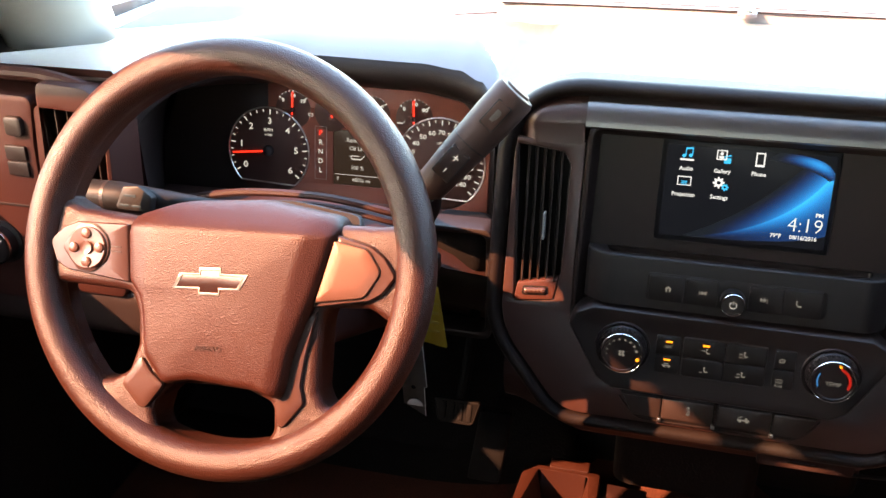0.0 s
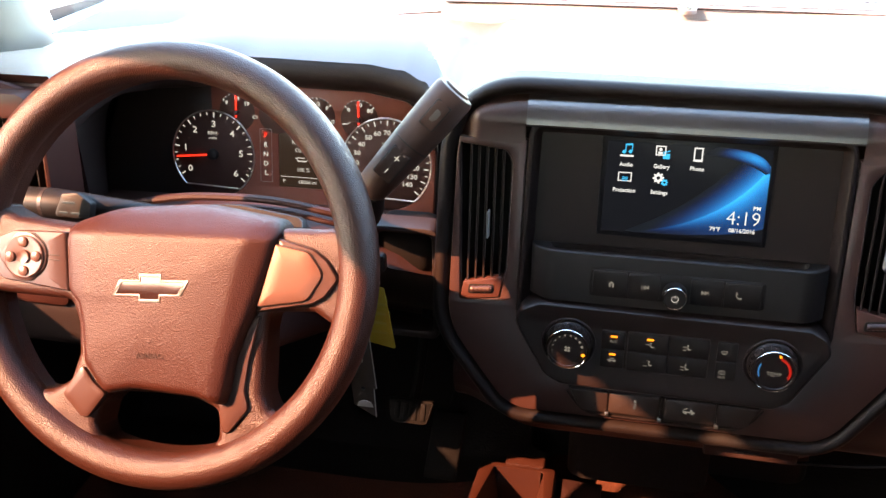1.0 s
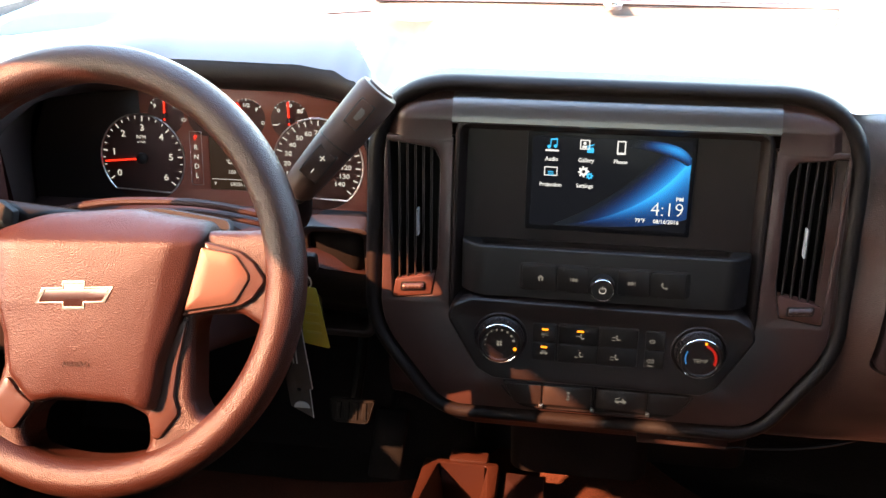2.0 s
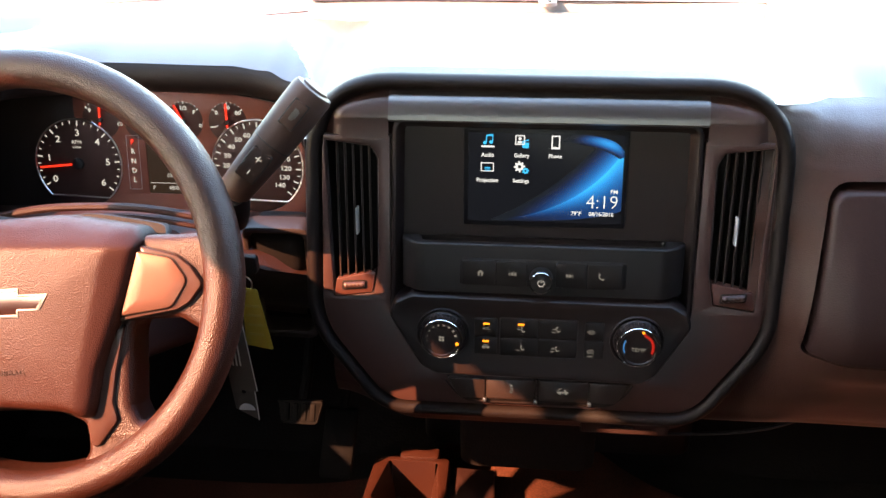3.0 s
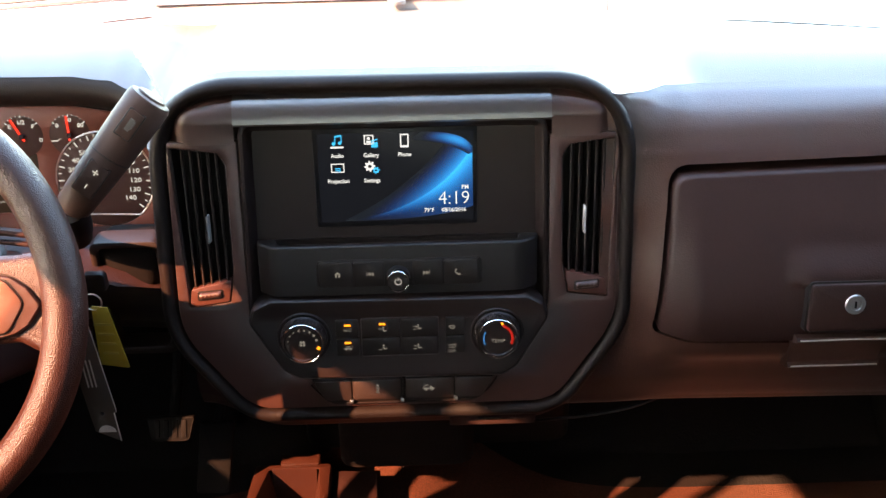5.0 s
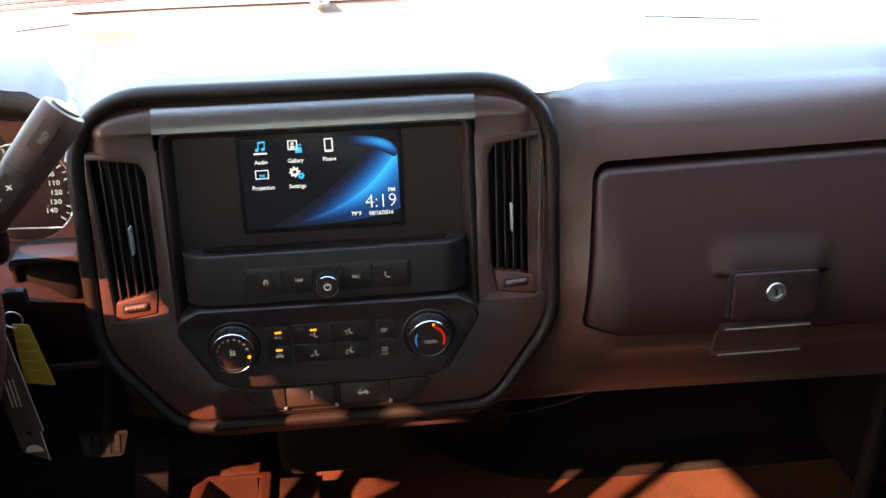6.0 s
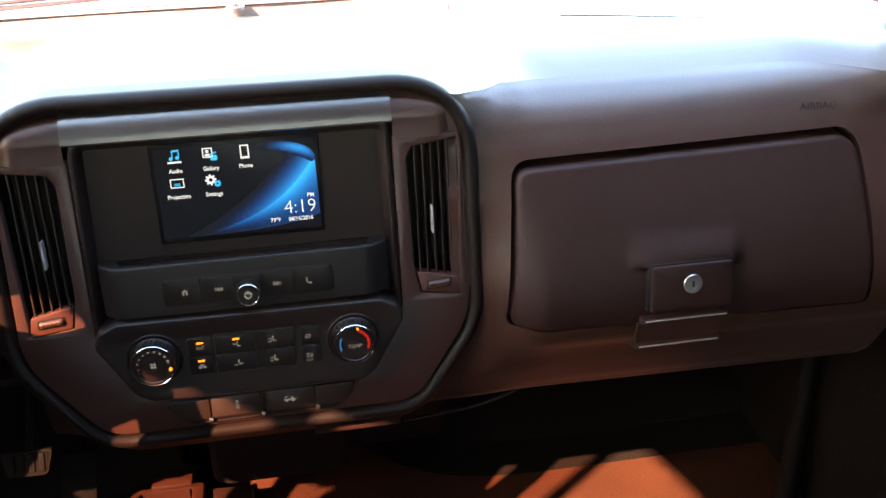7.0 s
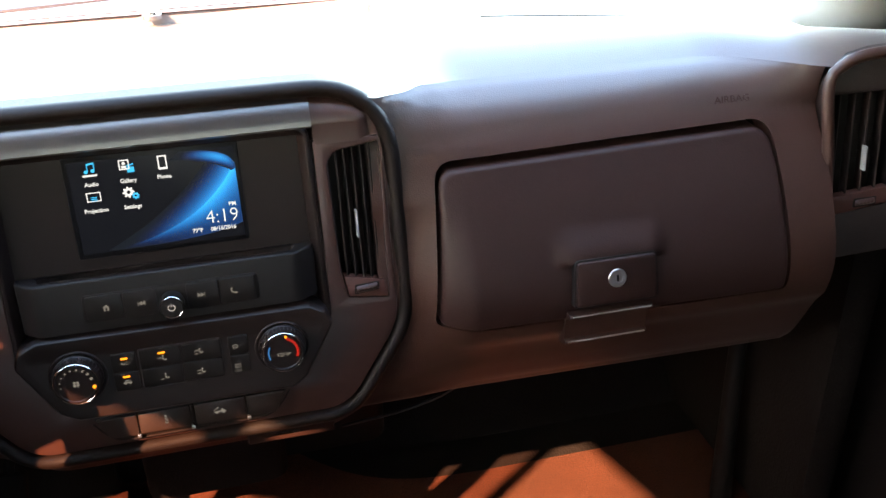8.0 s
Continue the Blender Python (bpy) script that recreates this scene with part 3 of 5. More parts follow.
def crown(x0, x1, first, lift):
    rows = []
    for k in range(13):
        f = k / 12
        q = radians(82) * f
        rows.append((f, 0.2845 + 0.0330 * math.sin(q), lift - 0.031 * (1 - math.cos(q))))
    rows = [(0.0, first, lift * 0.5), (0.0, 0.2835, lift * 0.8)] + rows
    return loft([[(x, v - rolled(x) * f ** 1.5 * 0.95, n - 0.014 * smooth(0.190, 0.2195, abs(x)) ** 2) for x in [x0 + (x1 - x0) * j / 24 for j in range(25)]] for f, v, n in rows], closed=False)


part("visor", crown(-0.1515, 0.1515, 0.2825, 0.0055), M_VISOR, stack, "smooth rolled visor over the display")
part("left_wing_crown", crown(-0.2195, -0.1520, 0.2650, 0.0014), M_CROWN, stack)
part("right_wing_crown", crown(0.1520, 0.2195, 0.2650, 0.0014), M_CROWN, stack)
REC = rpoly([(-0.1500, 0.088), (0.1480, 0.087), (0.1450, 0.2830), (-0.1450, 0.2840)], [0.008, 0.008, 0.013, 0.013])
part("display_recess", loft([at(inset(REC, -0.0040), -0.012), at(inset(REC, -0.0035), -0.0005), at(inset(REC, -0.0010), 0.0020), at(inset(REC, 0.0012), 0.0022), at(inset(REC, 0.0035), 0.0005), at(inset(REC, 0.0080), -0.010)], False, True), M_SATIN, stack, "recessed dark display panel with a rounded rim")
# the ledge is drawn in plan: x to the right, y ahead, z up along the stack
PLAN = Matrix(((1, 0, 0, 0), (0, 0, 1, 0), (0, -1, 0, 0), (0, 0, 0, 1)))
OUTP = rpoly([(-0.1400, -0.0010), (-0.1220, -0.0185), (0.1220, -0.0185), (0.1400, -0.0010), (0.1410, 0.0110), (-0.1410, 0.0110)], [0.016, 0.022, 0.022, 0.016, 0.002, 0.002])
INP = rpoly([(-0.1180, -0.0060), (-0.1060, -0.0120), (0.1060, -0.0120), (0.1180, -0.0060), (0.1220, 0.0090), (-0.1220, 0.0090)], [0.008, 0.012, 0.012, 0.008, 0.004, 0.004])
part("ledge", soft_plate(OUTP, [INP], 0.1150, 0.1660, 0.0028, 4), M_BLACK, stack, "ledge below the display", PLAN)
part("ledge_tray", slab(inset(INP, -0.0005), 0.1560, 0.1600, 0.0008), M_SATIN, stack, "shallow tray in the ledge", PLAN)
BTN = rrect(-0.0800, 0.1235, 0.0825, 0.1515, 0.005)
part("button_strip", framed(BTN, [], 0.015, 0.0195, 0.0006), M_BLACK, stack, "flush strip of audio buttons")
BASE = rpoly([(-0.1030, 0.0260), (0.1030, 0.0240), (0.1170, 0.0330), (0.1480, 0.0860), (0.1430, 0.1000), (0.1280, 0.1085), (-0.1280, 0.1105), (-0.1450, 0.1020), (-0.1500, 0.0880), (-0.1190, 0.0350)], [0.008, 0.008, 0.012, 0.008, 0.008, 0.010, 0.010, 0.008, 0.008, 0.012])
part("climate_panel", loft([at(inset(BASE, -0.0030), -0.02), at(inset(BASE, -0.0025), 0.010), at(inset(BASE, -0.0008), 0.0195), at(inset(BASE, 0.0008), 0.0212), at(inset(BASE, 0.0024), 0.0215), at(inset(BASE, 0.0075), 0.0203)], False, True), M_SATIN, stack, "raised panel of the climate controls with a bevelled edge")
part("lower_fill", slab(rpoly([(-0.1140, 0.012), (0.1140, 0.012), (0.1520, 0.088), (-0.1530, 0.090)], 0.006), -0.03, -0.006, 0.002), M_BLACK, stack)

# display
disp = thing("infotainment_display", ST @ Matrix.Translation((0.0, 0.0, -0.0098)), "lit touch display with app icons and a blue swoosh", "display")
part("bezel", slab(rrect(-0.0790, 0.1775, 0.0805, 0.2765, 0.003), 0.0, 0.0012, 0.0008), M_GLOSS, disp)
M_LCD = glow("display_ground", (0.0055, 0.0065, 0.010), 0.045)
part("screen", slab(rrect(-0.0745, 0.1825, 0.0765, 0.2715, 0.001), 0.0008, 0.0016, 0.0002), M_LCD, disp, "dark lit screen")

# ---- steering wheel ----
WH = frame_matrix((-0.464, -0.14, 0.787), 26) @ Matrix.Translation((0.007, 0.020, 0))
wheel = thing("steering_wheel", WH, "grained brown steering wheel with a padded airbag hub", "steering wheel")
R, TR_ = 0.1858, 0.0176
rim = [[((R + TR_ * math.cos(q)) * math.cos(p), (R + TR_ * math.cos(q)) * math.sin(p), -0.006 + TR_ * 1.10 * math.sin(q)) for q in [2 * math.pi * k / 24 for k in range(24)]] for p in [2 * math.pi * k / 144 for k in range(145)]]
rb = loft(rim)
bmesh.ops.remove_doubles(rb, verts=rb.verts, dist=1e-6)
part("rim", rb, M_RIM, wheel, "pebbled urethane rim")


def arc(r, a0, a1, n=14):
    return [(r * math.cos(radians(a0 + (a1 - a0) * k / n)), r * math.sin(radians(a0 + (a1 - a0) * k / n))) for k in range(n + 1)]


def dome(loop, rows):
    c = Vector((sum(p[0] for p in loop) / len(loop), sum(p[1] for p in loop) / len(loop)))
    return [[(c.x + (p[0] - c.x) * s, c.y + (p[1] - c.y) * s, n) for p in loop] for s, n in rows]


top_hole = rpoly(arc(0.1735, 16, 166, 30) + [(-0.146, 0.033), (-0.112, 0.031), (-0.084, 0.030), (0.100, 0.040), (0.118, 0.044), (0.145, 0.045)], [0.004] * 31 + [0.012] * 6, 5)
left_hole = rpoly(arc(0.1735, 193, 227, 8) + [(-0.1000, -0.1240), (-0.0830, -0.1130), (-0.0757, -0.0875), (-0.0784, -0.0596), (-0.0870, -0.0388)], [0.010] + [0.004] * 7 + [0.010] * 6, 6)
right_hole = rpoly(arc(0.1735, 317, 347, 8) + [(0.1480, -0.0270), (0.1075, -0.0310), (0.1055, -0.0480), (0.1064, -0.0760), (0.1074, -0.1050), (0.1150, -0.1200)], [0.010] + [0.004] * 7 + [0.012] * 7, 6)
low_hole = rpoly(arc(0.1700, 254, 291, 10) + [(0.0670, -0.1480), (0.0650, -0.1230), (0.0400, -0.1150), (0.0060, -0.1155), (-0.0340, -0.1185), (-0.0480, -0.1315), (-0.0520, -0.1500)], [0.012] + [0.004] * 9 + [0.012] * 8, 6)
part("spoke_frame", soft_plate(circle(0, 0, 0.182, 120), [top_hole, left_hole, right_hole, low_hole], -0.036, 0.0, 0.0095), M_RIM, wheel, "moulded pebbled spokes")
HUB = rpoly([(-0.0380, -0.1180), (-0.0079, -0.1105), (0.0548, -0.1112), (0.0765, -0.1180), (0.0806, -0.1000), (0.0840, -0.0735), (0.1031, -0.0128), (0.1165, 0.0420), (0.1080, 0.0515), (0.0350, 0.0595), (-0.0454, 0.0505), (-0.0890, 0.0330), (-0.0905, 0.0160), (-0.0838, -0.0270), (-0.0708, -0.0390), (-0.0645, -0.0570), (-0.0594, -0.0930)],
            [0.010, 0.03, 0.03, 0.008, 0.010, 0.03, 0.05, 0.014, 0.014, 0.12, 0.10, 0.012, 0.02, 0.010, 0.010, 0.03, 0.012])
cover = loft(dome(finely(HUB, 0.006), [(1.0, -0.03), (1.0, 0.006), (0.992, 0.0105), (0.978, 0.0140), (0.955, 0.0162), (0.93, 0.0175)] + [(0.93 - 0.93 * k / 30, 0.0180 + 0.0035 * (1 - (1 - k / 30) ** 2)) for k in range(1, 30)]), False, True)
for v in cover.verts:
    if v.co.z > 0.0:
        up = max(0.0, v.co.y - 0.0245 - 0.05 * v.co.x)
        out = max(0.0, v.co.x - (0.0790 + 0.175 * v.co.y)) + max(0.0, -0.0560 - v.co.x + 0.08 * v.co.y)
        v.co.z -= 1.05 * (up - 0.005 * (1 - math.exp(-up / 0.005))) + 0.26 * (out - 0.004 * (1 - math.exp(-out / 0.004)))
part("airbag_cover", cover, M_HUB, wheel, "grained vinyl airbag cover", sharp=50)
gap = slab(inset(HUB, -0.0015), -0.010, 0.0012, 0.0006)
for v in gap.verts:
    v.co.z -= 1.6 * max(0.0, v.co.y - 0.014)
part("cover_gap", gap, M_BLACK, wheel, "dark gap round the airbag cover")
SPL = rpoly([(-0.1736, 0.0000), (-0.1600, 0.0145), (-0.1450, 0.0210), (-0.0920, 0.0235), (-0.0850, -0.0305), (-0.1540, -0.0250), (-0.1650, -0.0180)], [0.004, 0.010, 0.012, 0.002, 0.002, 0.012, 0.008])
SPR = rpoly([(0.0945, -0.0320), (0.1480, -0.0195), (0.1590, -0.0125), (0.1700, 0.0040), (0.1590, 0.0190), (0.1460, 0.0280), (0.1123, 0.0350)], [0.002, 0.012, 0.010, 0.005, 0.010, 0.012, 0.002])
for nm, o in (("left_spoke_bezel", SPL), ("right_spoke_bezel", SPR)):
    bz = part(nm, loft(dome(o, [(1.0, -0.006), (1.0, 0.0022), (0.985, 0.0036), (0.95, 0.0046), (0.6, 0.0052)]), False, True), M_BEZEL, wheel, "smooth painted spoke bezel")
    part("gap", slab(inset(o, -0.0007), -0.004, 0.0006, 0.0003), M_BLACK, bz)
PLR = rpoly([(0.0985, -0.0265), (0.1440, -0.0170), (0.1575, 0.0070), (0.1430, 0.0255), (0.1115, 0.0295)], [0.002, 0.012, 0.010, 0.012, 0.002])
plate = part("spoke_plate", loft(dome(PLR, [(1.0, 0.003), (1.0, 0.0058), (0.975, 0.0072), (0.9, 0.0078), (0.5, 0.0084)]), False, True), M_SPOKE, wheel, "satin silver spoke plate")
part("gap", slab(inset(PLR, -0.0008), 0.002, 0.0056, 0.0002), M_BLACK, plate)
LWR = rpoly([(0.0900, -0.0400), (0.0815, -0.0770), (0.0785, -0.1085), (0.0680, -0.1225), (0.0730, -0.1410), (0.0790, -0.1420), (0.0965, -0.1175), (0.0915, -0.1020), (0.0940, -0.0740), (0.1010, -0.0340)], [0.002, 0.02, 0.008, 0.006, 0.006, 0.006, 0.008, 0.01, 0.02, 0.002])
LWL = rpoly([(-0.0675, -0.0960), (-0.0860, -0.1246), (-0.0660, -0.1440), (-0.0585, -0.1440), (-0.0420, -0.1200), (-0.0560, -0.1100)], [0.004, 0.006, 0.005, 0.005, 0.004, 0.004])
for nm, o in (("lower_right_bezel", LWR), ("lower_left_bezel", LWL)):
    bz = part(nm, loft(dome(o, [(1.0, -0.008), (1.0, 0.0012), (0.965, 0.0030), (0.9, 0.0036), (0.6, 0.0040)]), False, True), M_BEZEL, wheel)
    part("gap", slab(inset(o, -0.0006), -0.006, 0.0005, 0.0003), M_BLACK, bz)
column = [at(rrect(-0.085, -0.085, 0.085, 0.045, 0.03), z) for z in (-0.035, -0.06, -0.22, -0.34)]
column[0] = at(rrect(-0.07, -0.07, 0.07, 0.035, 0.03), -0.03)
shroud = thing("steering_column", WH, "dark plastic steering column shroud behind the wheel", "steering column")
part("shroud", loft(column, True, True), M_FACE, shroud)
part("shaft", loft([at(circle(0, -0.01, 0.03, 20), z) for z in (-0.005, -0.06)], True, True), M_BLACK, shroud)

# ---- instrument cluster ----
cluster = thing("instrument_cluster", CL, "brown-lit instrument cluster with round white-marked gauges and red needles", "instrument cluster")
FACEP = rpoly([(-0.262, -0.105), (0.178, -0.105), (0.178, 0.0), (0.150, 0.058), (0.08, 0.080), (-0.12, 0.080), (-0.238, 0.045), (-0.262, -0.02)], 0.02)
part("backplate", slab(FACEP, -0.01, -0.002, 0.001), M_DARK, cluster)

# ---- glove box ----
glove = thing("glove_box", Matrix.Identity(4), "closed brown plastic glove box with a keyed latch", "glove box")


def door_y(x, z):
    swell = smooth(0.376, 0.402, x) * (1 - smooth(0.482, 0.508, x)) * smooth(0.736, 0.744, z) * (1 - smooth(0.750, 0.778, z))
    return face_y(x, max(z, 0.684)) - 0.0035 - 0.0085 * swell


def plate_on(outline, fn, thick, rows=((1.0, 1.0), (1.0, 0.14), (0.996, 0.05), (0.988, 0.012), (0.97, 0.0)), fill=30):
    outline = finely(outline)
    c = Vector((sum(p[0] for p in outline) / len(outline), sum(p[1] for p in outline) / len(outline)))
    loops = []
    for s, d in list(rows) + [(0.97 * (1 - (k + 1) / fill), 0.0) for k in range(fill - 1)]:
        loops.append([(c.x + (x - c.x) * s, fn(c.x + (x - c.x) * s, c.y + (z - c.y) * s) + d * thick, c.y + (z - c.y) * s) for x, z in outline])
    return loft(loops, False, True)


part("door", plate_on(DOOR, door_y, 0.04, fill=70), M_FACE, glove, "smooth bulging lid")

# ---- air vents ----
def air_vent(name, m, outline, slats, lean, tab_at, foot, wheel_at, label):
    """A vent: a dark box with upright slats, a chrome tab on one of them, and a thumbwheel in its foot piece."""
    v = thing(name, m, label, "air vent", "dashboard air vents")
    part("box", loft([at(outline, -0.003), at(inset(outline, 0.0015), -0.004), at(inset(outline, 0.002), -0.045)], False, True), M_BLACK, v)
    ys = [p[1] for p in outline]
    for i, (x, y0, y1) in enumerate(slats):
        bm = loft([[(x + s * 0.0011 + d * lean, y, -0.004 - d) for s, d in ((-1, 0.0), (-0.4, -0.0012), (0.4, -0.0012), (1, 0.0), (1, 0.020), (-1, 0.020))] for y in (y0, y1)], True, True)
        part("slat", bm, M_DARK, v)
    tx, ty = tab_at
    tab = part("tab", slab(rrect(tx - 0.0011, ty - 0.014, tx + 0.0011, ty + 0.014, 0.0010), -0.006, 0.004, 0.0012), M_SILVER, v, "chrome tab")
    if foot:
        part("foot", slab(foot, -0.012, 0.0015, 0.001), M_FOOT_SUN, v)
        wx, wy = wheel_at
        part("wheel_slot", slab(rpoly([(wx - 0.0135, wy - 0.0062), (wx + 0.0125, wy - 0.0040), (wx + 0.0135, wy + 0.0058), (wx - 0.0125, wy + 0.0042)], 0.0025), 0.0, 0.0021, 0.0002), M_BLACK, v)
        bm = loft([[(wx + k, wy + 0.0010 * k / 0.0105 + 0.0040 * g * math.cos(q), 0.0006 + 0.0048 * g * math.sin(q)) for q in [2 * math.pi * j / 16 for j in range(16)]] for k, g in [(-0.0108, 0.8)] + [(-0.0100 + 0.0020 * i, 1.0 if i % 2 else 0.86) for i in range(11)] + [(0.0108, 0.8)]], True, True)
        part("thumbwheel", bm, M_WING, v, "ribbed thumbwheel")
    return v


VENT_L = rpoly([(-0.212, 0.098), (-0.171, 0.104), (-0.165, 0.135), (-0.163, 0.245), (-0.170, 0.257), (-0.216, 0.263)], [0.003, 0.003, 0.003, 0.008, 0.008, 0.003])
VENT_R = [(-x, y) for x, y in VENT_L][::-1]
FOOT_L = rpoly([(-0.2115, 0.099), (-0.1715, 0.105), (-0.1675, 0.1275), (-0.2085, 0.1185)], 0.002)
FOOT_R = [(-x, y) for x, y in FOOT_L][::-1]
part("fascia", framed(fascia(), [VENT_L, VENT_R], -0.012, 0.0, 0.0015), M_WING, stack, "satin plastic panel round both vents")
SL = [(-0.205 + 0.0082 * k, 0.118 + 0.0016 * k, 0.262 - 0.0013 * k) for k in range(5)]
air_vent("air_vent", ST, VENT_L, SL, -0.20, (-0.1855, 0.181), FOOT_L, (-0.190, 0.1125), "tall dark air vent with upright slats and a chrome tab")
air_vent("air_vent", ST, VENT_R, [(-x, a, b) for x, a, b in SL], 0.28, (0.1865, 0.181), FOOT_R, (0.190, 0.1125), "tall dark air vent with upright slats and a chrome tab")
ER = frame_matrix((0.748, 0.012, 0.808), 8) @ Matrix.Rotation(radians(-10), 4, "Y")
OV_R = rpoly([(-0.0358, -0.072), (0.034, -0.060), (0.042, 0.070), (-0.0441, 0.0665)], [0.006, 0.010, 0.010, 0.008])
RIB_R = [(-0.036, -0.120), (-0.0365, -0.0993), (-0.0412, -0.0026), (-0.0472, 0.0789), (-0.0338, 0.099), (-0.0169, 0.1068), (0.0127, 0.1108), (0.10, 0.114)]
PAN_R = rpoly([(-0.036, -0.125), (0.10, -0.110), (0.10, 0.114), (0.0127, 0.1108), (-0.0169, 0.1068), (-0.0338, 0.099), (-0.0472, 0.0789), (-0.0412, -0.0026)], [0.004, 0.01, 0.004, 0.02, 0.02, 0.01, 0.02, 0.02])
part("passenger_end", framed(PAN_R, [OV_R], -0.06, 0.0, 0.002), M_DARK, dash, "rounded plastic end panel round a vent", ER)
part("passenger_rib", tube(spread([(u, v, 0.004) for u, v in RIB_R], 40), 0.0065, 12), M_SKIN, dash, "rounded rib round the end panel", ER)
air_vent("air_vent", ER, OV_R, [(-0.030 + 0.0165 * k, -0.050, 0.068) for k in range(5)], 0.2, (0.0025, -0.006), rpoly([(-0.0352, -0.071), (0.033, -0.059), (0.034, -0.040), (-0.0365, -0.050)], 0.002), (0.007, -0.056), "dark outer air vent in the passenger's end of the dashboard")
EL = frame_matrix((-0.690, 0.0, 0.82), 4)
OV_L = rpoly([(-0.046, -0.062), (0.034, -0.062), (0.042, 0.062), (-0.036, 0.066)], 0.006)
PAN_L = rpoly([(-0.048, -0.150), (0.040, -0.150), (0.047, 0.060), (0.030, 0.090), (-0.034, 0.094)], [0.004, 0.012, 0.02, 0.02, 0.01])
part("driver_end", framed(PAN_L, [OV_L], -0.05, 0.006, 0.003), M_END, dash, "plastic end panel round a vent", EL)
air_vent("air_vent", EL, OV_L, [(-0.036 + 0.015 * k, -0.058, 0.062) for k in range(6)], -0.2, (0.01, 0.01), [], (0, 0), "dark outer air vent beside the driver's door")
# switches beside the driver's vent
sidep = thing("headlamp_switch_panel", frame_matrix((-0.800, 0.0, 0.80), 4), "plastic side panel with a round headlamp switch", "switch panel")
part("panel", framed(rpoly([(-0.09, -0.150), (0.058, -0.150), (0.060, 0.040), (0.066, 0.096), (-0.09, 0.10)], [0.01, 0.01, 0.01, 0.012, 0.01]), [], -0.05, 0.004, 0.003), M_END, sidep)
kn = part("knob", loft([at(circle(-0.004, -0.078, r, 28), z) for r, z in ((0.026, 0.0), (0.026, 0.006), (0.021, 0.007), (0.020, 0.020), (0.018, 0.022))], False, True), M_BLACK, sidep, "black turning knob")
part("knob_ring", framed(circle(-0.004, -0.078, 0.0215, 28), [circle(-0.004, -0.078, 0.0198, 28)], 0.019, 0.0225, 0.0005), M_CHROME, kn)
for k in range(4):
    a = radians(40 + 35 * k)
    part("mark", slab(rrect(-0.004 + 0.013 * math.cos(a) - 0.002, -0.078 + 0.013 * math.sin(a) - 0.001, -0.004 + 0.013 * math.cos(a) + 0.002, -0.078 + 0.013 * math.sin(a) + 0.001, 0.0004), 0.0215, 0.0224, 0.0002), M_WHITE, kn)
for v0 in (0.014, 0.032):
    part("button", slab(rrect(0.024, v0 - 0.0155 + 0.008, 0.050, v0 + 0.0085, 0.002), 0.002, 0.0075, 0.001), M_BLACK, sidep)
part("dimmer", slab(rrect(0.030, 0.052, 0.052, 0.074, 0.006), 0.0, 0.010, 0.003), M_BLACK, sidep)
part("groove", slab(rrect(-0.02, -0.032, 0.056, -0.029, 0.001), 0.002, 0.0046, 0.0003), M_BLACK, sidep)

# ---- display contents ----
Z = 0.0017


def glyph(name, polys, mat, parent, z=Z, label=""):
    bms = [slab(p, z - 0.0002, z + 0.0001, 0.00005) for p in polys]
    return part(name, merge(*bms), mat, parent, label)


def bar(x0, y0, x1, y1, w):
    d = Vector((x1 - x0, y1 - y0)).normalized() * 1.0
    n = Vector((-d.y, d.x)) * w / 2
    return [(x0 - n.x, y0 - n.y), (x1 - n.x, y1 - n.y), (x1 + n.x, y1 + n.y), (x0 + n.x, y0 + n.y)]


def hollow(x0, y0, x1, y1, w):
    return [rrect(x0, y0, x1, y0 + w, 0), rrect(x0, y1 - w, x1, y1, 0), rrect(x0, y0 + w, x0 + w, y1 - w, 0), rrect(x1 - w, y0 + w, x1, y1 - w, 0)]


M_ICON = glow("icon_white", (0.85, 0.90, 0.95), 0.040)
M_CYAN = glow("icon_blue", (0.02, 0.42, 0.80), 0.055)


def crescent(p0, c0, p1, c1, n=18):
    """A sliver between two curves that share their ends."""
    def q(a, c, b, t):
        return (a[0] * (1 - t) ** 2 + 2 * c[0] * t * (1 - t) + b[0] * t * t, a[1] * (1 - t) ** 2 + 2 * c[1] * t * (1 - t) + b[1] * t * t)
    return [q(p0, c0, p1, k / n) for k in range(n + 1)] + [q(p0, c1, p1, 1 - k / n) for k in range(1, n)]


M_SWG = bpy.data.materials.new("swoosh_light")
M_SWG.use_nodes = True
gt, gb = M_SWG.node_tree, M_SWG.node_tree.nodes["Principled BSDF"]
gb.inputs["Base Color"].default_value, gb.inputs["Roughness"].default_value, gb.inputs["Specular IOR Level"].default_value = (0.003, 0.003, 0.003, 1), 0.25, 0.12
att = gt.nodes.new("ShaderNodeVertexColor")
att.layer_name = "lit"
gt.links.new(att.outputs["Color"], gb.inputs["Emission Color"])
gb.inputs["Emission Strength"].default_value = 0.062


def bezier(p0, p1, p2, t):
    return tuple(p0[i] * (1 - t) ** 2 + 2 * p1[i] * t * (1 - t) + p2[i] * t * t for i in (0, 1))


